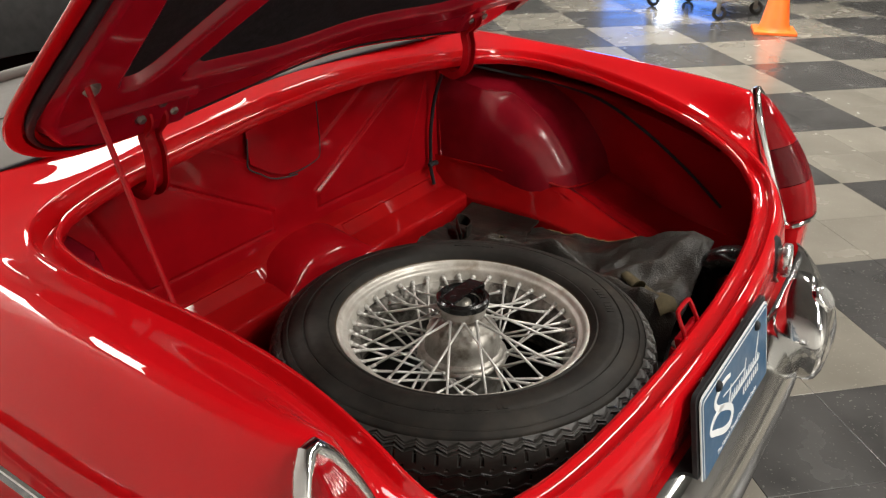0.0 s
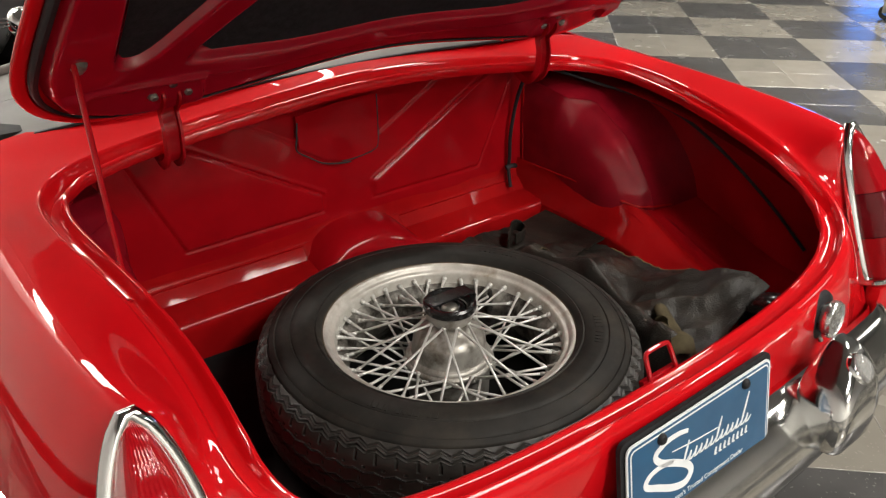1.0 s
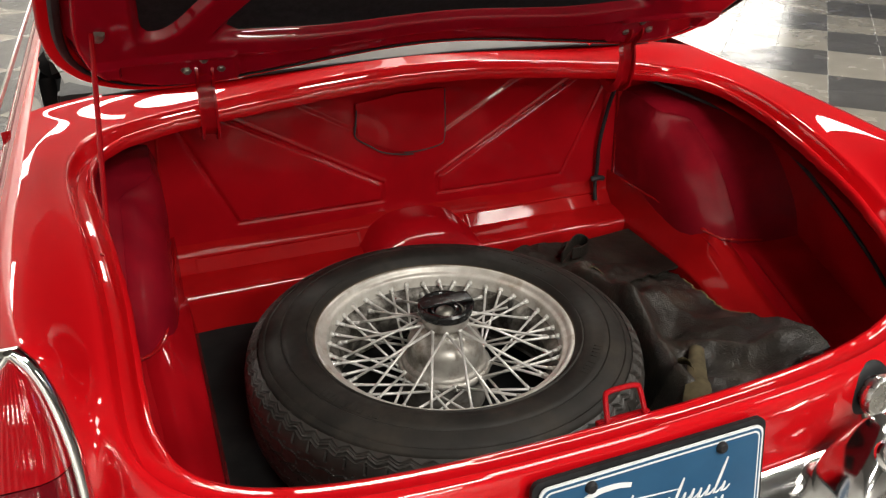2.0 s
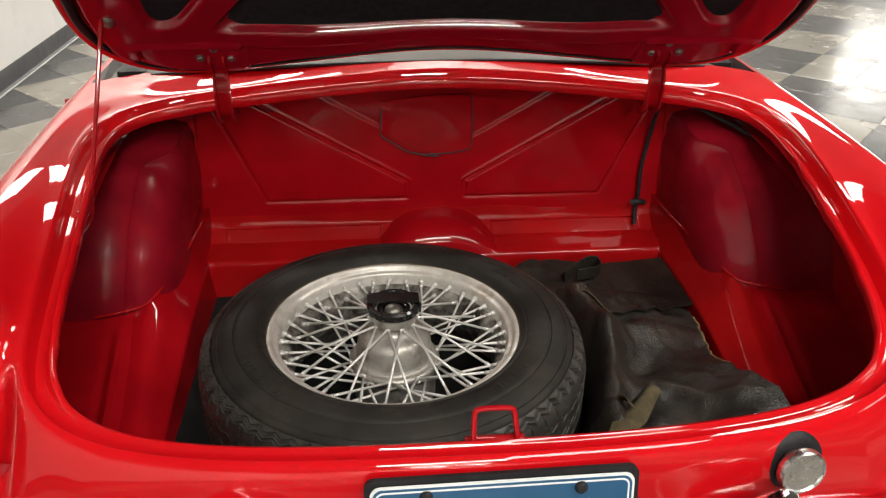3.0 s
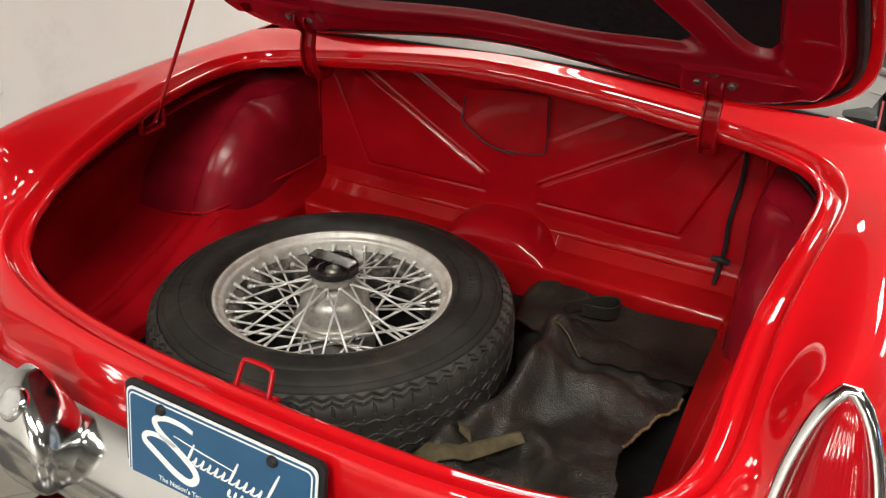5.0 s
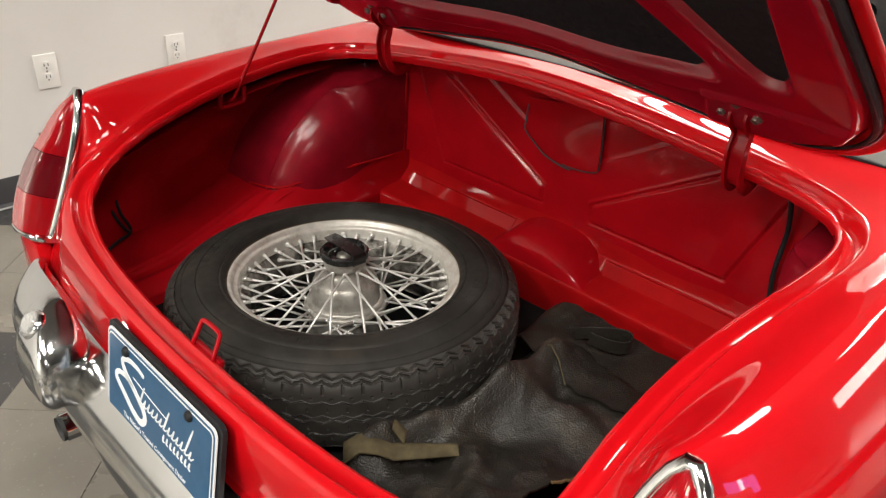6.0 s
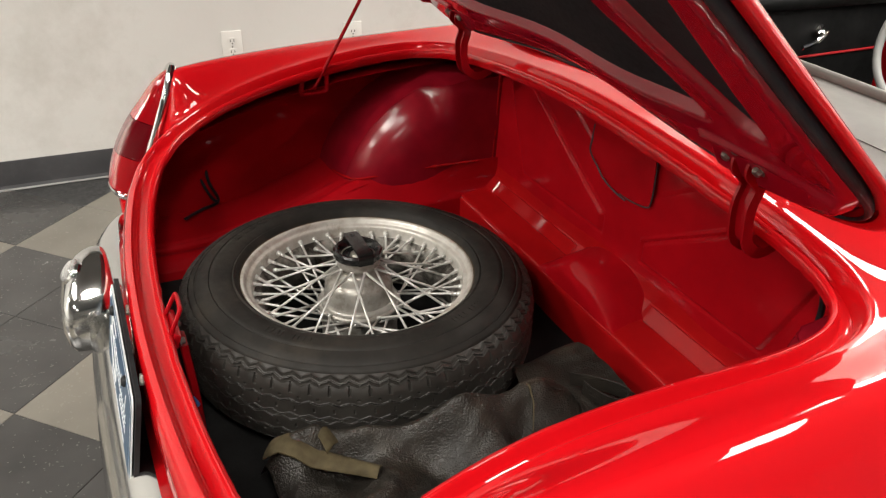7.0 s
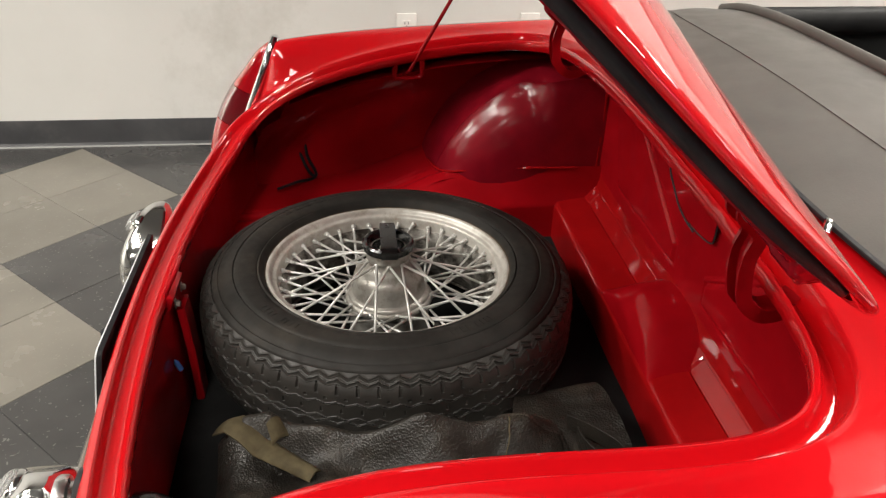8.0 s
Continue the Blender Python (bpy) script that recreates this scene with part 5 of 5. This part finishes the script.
# ---------------------------------------------------------------- spare wheel
def build_spare():
    w = thing("spare_wheel", "wire-spoked spare wheel with black tyre lying on boot floor", "wheel", (-0.1085, 0.390, 0.394))
    # heights below are above the boot floor
    bm = bmesh.new()
    side_profile = [(0.180, 0.118), (0.1925, 0.140), (0.1968, 0.1515), (0.2005, 0.1600), (0.206, 0.1645), (0.2085, 0.1630), (0.211, 0.1655), (0.224, 0.1672), (0.236, 0.1672), (0.243, 0.1662), (0.2445, 0.1640), (0.2465, 0.1655), (0.256, 0.1630), (0.266, 0.1590), (0.2685, 0.1560), (0.2705, 0.1568), (0.2760, 0.1535), (0.2790, 0.1505), (0.2790, 0.1400)]
    lathe(bm, side_profile, 160)
    low = [(r, 0.168 - z) for r, z in side_profile][::-1]
    lathe(bm, low, 96)
    tyre = part("tyre", bm, RUBBER, w, "black rubber tyre with worn sidewall", 50)
    # tread: zigzag grooves and notched shoulders
    teeth, per = 66, 16
    n = teeth * per
    vs = np.linspace(-1, 1, 281)
    rows = []
    lines = ((0.950, 0.028, 0.012, 0.0048), (0.862, 0.034, 0.020, 0.0085), (0.425, 0.042, 0.011, 0.0065), (0.055, 0.042, 0.011, 0.0065))
    for v in vs:
        row = []
        av = abs(v)
        base = 0.3010 - 0.0195 * av ** 6 - 0.0012 * av ** 2
        for i in range(n):
            a = 2 * math.pi * i / n
            f = (i % per) / per
            zig = abs(2 * f - 1) * 2 - 1
            depth = 0.0
            for c, amp, wd, deep in lines:
                d = abs(av - c - amp * zig)
                if d < wd:
                    depth = max(depth, deep * min(1, (wd - d) / (wd * 0.45)))
                elif d < wd * 2.0 and depth <= 0:
                    depth = -0.0013
            # cuts across the shoulder and the ribs, small pits beside the grooves
            if 0.62 < av < 0.80 and i % per in (0, 1):
                depth = max(depth, 0.0026)
            if 0.80 < av < 0.845 and i % per == 0:
                depth = max(depth, 0.0040)
            if 0.50 < av < 0.56 and i % per in (7, 8):
                depth = max(depth, 0.0028)
            if 0.18 < av < 0.30 and i % per == 4:
                depth = max(depth, 0.0024)
            r = base - depth
            row.append(Vector((r * math.cos(a), r * math.sin(a), 0.084 + 0.0665 * v)))
        rows.append(row)
    mesh_object("tread", *loft(rows), TREADS, tyre, "black zigzag tread", 16)
    # raised illegible sidewall writing
    def sidewall_bars(a0, count, r, step):
        for k in range(count):
            if k % 5 == 4:
                continue
            bm = bmesh.new()
            m = Matrix.Rotation(radians(a0 + k * step), 4, "Z") @ Matrix.Translation((r, 0, 0.1664)) @ Matrix.Rotation(radians(4), 4, "Y")
            box(bm, (0.0115, 0.0030 + 0.0014 * ((k * 7) % 3), 0.0030), m)
            part("sidewall_mark", bm, RUBBER, tyre)
    sidewall_bars(20, 10, 0.230, 2.1)
    sidewall_bars(205, 12, 0.236, 2.0)
    sidewall_bars(305, 9, 0.230, 2.2)
    # rim
    bm = bmesh.new()
    prof = [(0.190, 0.140), (0.1955, 0.146), (0.1968, 0.1505), (0.1960, 0.1538), (0.1932, 0.1548), (0.1902, 0.1532), (0.1882, 0.1498), (0.1872, 0.1466), (0.1850, 0.1450), (0.1815, 0.1446), (0.1796, 0.1432), (0.1786, 0.1390), (0.1778, 0.1300), (0.1758, 0.1245)]
    lathe(bm, prof, 128)
    rim = part("rim", bm, SILVER, w, "silver painted steel rim", 50)
    bm = bmesh.new()
    lathe(bm, [(0.1758, 0.1245), (0.1738, 0.1218), (0.1690, 0.1175), (0.1640, 0.1130), (0.1612, 0.1060), (0.1600, 0.0960), (0.1600, 0.0740), (0.166, 0.060), (0.176, 0.046), (0.184, 0.030), (0.1945, 0.018), (0.190, 0.016)], 128)
    part("rim_well", bm, WELLSILVER, rim, "silver rim well, blotched dark for shade", 50)
    bm = bmesh.new()
    lathe(bm, [(0.1962, 0.1490), (0.1972, 0.1538), (0.1992, 0.1552), (0.2008, 0.1580), (0.2020, 0.1600)], 128)
    part("dirt_line", bm, DIRT, rim, "brown dirt line at the tyre bead")
    # hub shell
    bm = bmesh.new()
    lathe(bm, [(0.026, 0.186), (0.0345, 0.186), (0.0362, 0.183), (0.0362, 0.170), (0.0345, 0.166), (0.0300, 0.163), (0.0295, 0.157), (0.0350, 0.1505), (0.0460, 0.1465), (0.0535, 0.1410), (0.0572, 0.1330), (0.0585, 0.1220), (0.0590, 0.1090), (0.0605, 0.1055), (0.0640, 0.1042), (0.0668, 0.1015), (0.0672, 0.0980), (0.0700, 0.0965), (0.0722, 0.0935), (0.0722, 0.0895), (0.0700, 0.086), (0.066, 0.084), (0.066, 0.03), (0.05, 0.02), (0.03, 0.02)], 64)
    hub = part("hub", bm, HUBSILVER, w, "silver splined wire wheel hub", 45)
    bm = bmesh.new()
    lathe(bm, [(0.0, 0.034), (0.0030, 0.034), (0.0044, 0.032), (0.0046, 0.016), (0.0040, 0.014), (0.0042, 0.004), (0.0060, 0.0), (0.0060, -0.006)], 14, pose(0.157 * math.cos(radians(24.5)), 0.157 * math.sin(radians(24.5)), 0.098))
    part("valve", bm, RUBBER, rim, "black rubber tyre valve with cap")
    # black knock-off ring with a bar across it
    bm = bmesh.new()
    lathe(bm, [(0.0, 0.181), (0.017, 0.181), (0.0175, 0.187), (0.0205, 0.1885), (0.0225, 0.1870), (0.0235, 0.183), (0.0275, 0.183), (0.0305, 0.1905), (0.0340, 0.1965), (0.0380, 0.1975), (0.0412, 0.1945), (0.0418, 0.189), (0.0402, 0.184), (0.0350, 0.181)], 48)
    nut = part("spinner", bm, BLACK, hub, "black enamelled knock-off spinner")
    bm = bmesh.new()
    lathe(bm, [(0.0, 0.190), (0.008, 0.1895), (0.013, 0.186), (0.0145, 0.181)], 20)
    part("hub_end", bm, STEEL, nut, "dull steel hub end")
    # flat strap across the ring, one end turned down, a hole near the other
    bm = bmesh.new()
    path = [(0.0400, 0.184), (0.0412, 0.198), (0.0390, 0.2025), (0.030, 0.2040), (0.0, 0.2050), (-0.015, 0.2055), (-0.030, 0.2055), (-0.0400, 0.2050)]
    rings = []
    for k, (x, z) in enumerate(path):
        hw = 0.0128 if k < len(path) - 1 else 0.0115
        a, b = path[max(0, k - 1)], path[min(len(path) - 1, k + 1)]
        d = math.hypot(b[0] - a[0], b[1] - a[1])
        nx, nz = -(b[1] - a[1]) / d * -0.0015, (b[0] - a[0]) / d * -0.0015
        rings.append([Vector((x - nx, -hw, z - nz)), Vector((x - nx, hw, z - nz)), Vector((x + nx, hw, z + nz)), Vector((x + nx, -hw, z + nz))])
    add_loft(bm, rings, True, True, True)
    strap = part("spinner_bar", bm, BLACK, nut)
    bm = bmesh.new()
    lathe(bm, [(0.0, 0.0006), (0.0028, 0.0006), (0.0036, 0.0014), (0.0042, 0.0010), (0.0044, -0.001)], 16, pose(-0.027, 0, 0.2063))
    part("rivet", bm, BLACK, strap)

    def spoke_mesh(name, a, b):
        bm = bmesh.new()
        a, b = Vector(a), Vector(b)
        d = (b - a).normalized()
        tube(bm, [a, b - d * 0.013], 0.0021, 6, 1)
        tube(bm, [a - d * 0.003, a + d * 0.0035], 0.0034, 6, 1)
        tube(bm, [b - d * 0.016, b - d * 0.006], 0.0029, 6, 1)
        tube(bm, [b - d * 0.0065, b - d * 0.005, b], 0.0043, 8, 1)
        me = bpy.data.meshes.new(name)
        bm.to_mesh(me)
        bm.free()
        for p in me.polygons:
            p.use_smooth = True
        me.materials.append(SPOKE)
        return me

    def polar(r, deg, z):
        return (r * math.cos(radians(deg)), r * math.sin(radians(deg)), z)

    # a short fan from the hub's collar to the well and a long crossed fan from its flange to the rim
    for sgn in (-1, 1):
        short = spoke_mesh("spoke", polar(0.0335, sgn * -9, 0.167), polar(0.1655, sgn * 17, 0.1150))
        fan_a = spoke_mesh("spoke", polar(0.0705, sgn * -2, 0.0955), polar(0.1785, sgn * 25, 0.1330))
        fan_b = spoke_mesh("spoke", polar(0.0700, sgn * -2, 0.0880), polar(0.1785, sgn * 32, 0.1305))
        for k in range(10):
            for me, start in ((short, 9.0 if sgn > 0 else 27.0), (fan_a, 11.0 if sgn > 0 else 7.0), (fan_b, 13.0 if sgn > 0 else 23.0)):
                o = new("spoke", me)
                o.rotation_euler = (0, 0, radians(start + 36 * k))
                o.parent = w


SPOKE = surface("spoke_wire", (0.58, 0.57, 0.54), (0.68, 0.67, 0.64), 60, (0.30, 0.42), 0.35)


# ---------------------------------------------------------------- leather bag
def build_bag():
    bag = thing("leather_bag", "worn black leather tool bag slumped beside spare wheel", "bag", (0, 0, 0.394))

    def near(x, y, line):
        """Distance from a bent line and how far along it lies."""
        best = (9.0, 0.0)
        for k in range(len(line) - 1):
            (ax, ay), (bx, by) = line[k], line[k + 1]
            dx, dy = bx - ax, by - ay
            t = max(0.0, min(1.0, ((x - ax) * dx + (y - ay) * dy) / (dx * dx + dy * dy)))
            best = min(best, (math.hypot(x - ax - t * dx, y - ay - t * dy), (k + t) / (len(line) - 1)))
        return best

    def fold(x, y, line, high, wide, start=0.55, end=0.55):
        d, t = near(x, y, line)
        return high * math.exp(-(d / wide) ** 2) * (start + (end - start) * t + 0.45 * math.sin(math.pi * t))

    RIDGE = ((0.196, 0.13), (0.190, 0.21), (0.203, 0.30), (0.234, 0.39), (0.238, 0.46), (0.232, 0.54))
    ARC = ((0.236, 0.40), (0.285, 0.442), (0.345, 0.462), (0.42, 0.455))
    CROSS = ((0.292, 0.296), (0.315, 0.272), (0.345, 0.235), (0.40, 0.215))
    HEM = ((0.235, 0.135), (0.30, 0.150), (0.36, 0.160), (0.42, 0.185))

    def cover(x, y):
        """Height of the slumped leather above the mat."""
        a = max(0.0, min(1.0, (x - 0.205) / 0.25))
        h = 0.083 - 0.052 * a
        h += fold(x, y, RIDGE, 0.037, 0.032, 0.65, 0.95) + fold(x, y, ARC, 0.026, 0.030) + fold(x, y, CROSS, 0.026, 0.017) + fold(x, y, HEM, 0.010, 0.014)
        h -= 0.020 * math.exp(-((x - 0.285) / 0.040) ** 2 - ((y - 0.355) / 0.035) ** 2)
        h -= 0.012 * math.exp(-((x - 0.245) / 0.03) ** 2 - ((y - 0.235) / 0.035) ** 2)
        h -= 0.030 * math.exp(-((x - 0.188) / 0.025) ** 2 - ((y - 0.535) / 0.035) ** 2)
        h += 0.009 * noise.noise((x * 13, y * 11, 1.3)) + 0.0055 * noise.noise((x * 34, y * 30, 5.1)) + 0.0120 * (0.4 - abs(noise.noise((x * 19 + y * 6, y * 17 - x * 5, 2.7)))) + 0.0008 * noise.noise((x * 90, y * 80, 8.1))
        # the torn side stands up towards the tail corner
        stand = float(np.interp(y, (0.14, 0.175, 0.21, 0.25, 0.30, 0.377, 0.45, 0.52), (0.112, 0.126, 0.134, 0.122, 0.099, 0.068, 0.052, 0.045)))
        w = float(smoothstep(0.27, 0.43, x)) * (1 - float(smoothstep(0.42, 0.52, y)))
        h = h * (1 - w) + (stand + 0.60 * (h - 0.04)) * w
        h *= 1 - 0.55 * (1 - float(smoothstep(0.12, 0.20, y))) * (1 - float(smoothstep(0.26, 0.33, x)))
        return max(0.010, h)

    def sheet(name, at, mat, label, nu, nv, thick=0.0035):
        rows = [[at(i / (nu - 1), j / (nv - 1)) for i in range(nu)] for j in range(nv)]
        v1, f1 = loft(rows, False)
        n = len(v1)
        under = [p - Vector((0, 0, thick)) for p in v1]
        f2 = [tuple(reversed([q + n for q in f])) for f in f1]
        rim = []
        for j in range(nv - 1):
            for i in (0, nu - 1):
                a, b = j * nu + i, (j + 1) * nu + i
                rim.append((a, b, b + n, a + n))
        for i in range(nu - 1):
            for j in (0, nv - 1):
                a, b = j * nu + i, j * nu + i + 1
                rim.append((a, b, b + n, a + n))
        return mesh_object(name, v1 + under, f1 + f2 + rim, mat, bag, label, 70), rows

    SIDE = ((0.09, 0.432), (0.13, 0.436), (0.17, 0.440), (0.20, 0.440), (0.235, 0.428), (0.27, 0.420), (0.31, 0.416), (0.38, 0.416), (0.45, 0.432), (0.50, 0.446), (0.56, 0.452), (0.62, 0.450))

    def body_at(u, v):
        start = 0.148 + 0.020 * u
        y = start + (0.592 + 0.03 * u - start) * v
        right = float(np.interp(y, [q[0] for q in SIDE], [q[1] for q in SIDE])) + 0.004 * noise.noise((y * 60, 2.0, 7.7)) + 0.0035 * abs(noise.noise((y * 170, 4.0, 1.0)))
        left = max(0.150, -0.100 + math.sqrt(max(0.0, 0.0912 - (y - 0.390) ** 2))) + 0.09 * max(0.0, 1 - (y - 0.09) / 0.08) ** 2
        x = left + (right - left) * u
        tuck = max(0.0, 1 - u / 0.20)
        curl = max(0.0, (u - 0.94) / 0.06)
        return Vector((x, y, cover(x, y) * (1 - 0.75 * tuck ** 1.5) + 0.006 + 0.004 * curl))

    body, rows = sheet("bag_body", body_at, LEATHER, "creased black leather bag body", 84, 130)

    LOW = ((0.135, 0.560), (0.180, 0.545), (0.225, 0.530), (0.262, 0.526), (0.285, 0.512), (0.320, 0.514), (0.370, 0.540), (0.420, 0.556), (0.462, 0.560))
    TOP = ((0.115, 0.664), (0.200, 0.684), (0.270, 0.690), (0.330, 0.706), (0.400, 0.726), (0.462, 0.742))

    def flap_at(u, v):
        x = 0.116 + 0.344 * u
        lo = float(np.interp(x, [q[0] for q in LOW], [q[1] for q in LOW])) + 0.003 * noise.noise((x * 70, 1.0, 2.0))
        hi = float(np.interp(x, [q[0] for q in TOP], [q[1] for q in TOP]))
        y = lo + (hi - lo) * v
        z = 0.072 - 0.014 * float(smoothstep(0.20, 0.37, x)) + 0.030 * v * (1 - u)
        rum = 1 - float(smoothstep(0.28, 0.35, x))
        z += rum * (0.008 * noise.noise((x * 26, y * 16, 3.0)) + 0.003 * noise.noise((x * 60, y * 40, 6.0))) + 0.0012 * noise.noise((x * 14, y * 14, 9.0))
        z += 0.013 * (1 - v) ** 3 * rum
        if y < 0.60:
            z = max(z, cover(x, y) * (0.55 + 0.45 * float(smoothstep(0.17, 0.25, x))) + 0.006 + 0.009 * (1 - v) ** 2)
        return Vector((x + 0.008 * v * (u - 0.5), y, z - 0.06 * max(0.0, 1 - u / 0.12) ** 2))

    flap, frows = sheet("bag_flap", flap_at, FLAPHIDE, "flat dark leather flap with a rumpled end", 70, 40)
    # pale torn edges
    bm = bmesh.new()
    path = [rows[j][-1] + Vector((0.0012 + 0.0016 * noise.noise((j * 0.9, 1, 1)), 0, -0.0015)) for j in range(42, 104)]
    add_loft(bm, [[c + Vector((0.0022 * (1.0 + 0.9 * noise.noise((k * 0.7, 3, 2))) * math.cos(q), 0, 0.0028 * math.sin(q))) for q in np.linspace(0, 2 * math.pi, 6, endpoint=False)] for k, c in enumerate(path)], True, True, True)
    part("torn_edge", bm, TAN, body, "frayed tan torn leather edge")
    bm = bmesh.new()
    tube(bm, [frows[0][i] + Vector((0, -0.0006, -0.0022)) for i in range(18, 36, 2)], 0.0011, 6, 3)
    part("torn_edge", bm, KHAKI, flap)

    def band(name, pts, w0, w1, label, mat):
        path = smooth_path([(x, y, cover(x, y) + dz + 0.007) for x, y, dz in pts], 7)
        for q in path:
            q.z = max(q.z, cover(q.x, q.y) + 0.008)
        rings = []
        for k, p in enumerate(path):
            d = (path[min(k + 1, len(path) - 1)] - path[max(k - 1, 0)]).normalized()
            side = d.cross(Vector((0, 0, 1))).normalized()
            w = w0 + (w1 - w0) * k / (len(path) - 1) + 0.0015 * noise.noise((k * 0.5, w0 * 90, 1.0))
            ps = []
            for f in (-0.5, -0.25, 0.0, 0.25, 0.5):
                q = p + side * w * f
                q.z += 0.006 * (1 - 4 * f * f)
                ps.append(q)
            rings.append(ps + [q - Vector((0, 0, 0.0025)) for q in reversed(ps)])
        bm = bmesh.new()
        add_loft(bm, rings, True, True, True)
        part(name, bm, mat, bag, label, 60)

    band("strap", ((0.190, 0.158, 0.006), (0.284, 0.280, 0.003)), 0.040, 0.022, "khaki webbing strap end", KHAKI)
    band("strap", ((0.228, 0.236, 0.010), (0.214, 0.226, 0.012)), 0.026, 0.020, "folded khaki webbing strap end", KHAKI)
    # curled strap standing on its edge
    bm = bmesh.new()
    strip(bm, [(0.222, 0.612, 0.096), (0.246, 0.634, 0.100), (0.276, 0.660, 0.100), (0.294, 0.666, 0.098), (0.302, 0.652, 0.094), (0.290, 0.634, 0.094), (0.266, 0.620, 0.098), (0.248, 0.618, 0.098)], 0.0032, 0.024, 7)
    part("strap_loop", bm, FLAPHIDE, bag, "curled black leather strap loop")


# ---------------------------------------------------------------- build
build_room()
build_car()
build_spare()
build_bag()
for oy in (0.552, 1.022):
    wall_outlet(oy)
traffic_cone(5.10, 1.17, 20)
service_cart(5.62, 1.86, 66)
dark_car_far()
build_floor()
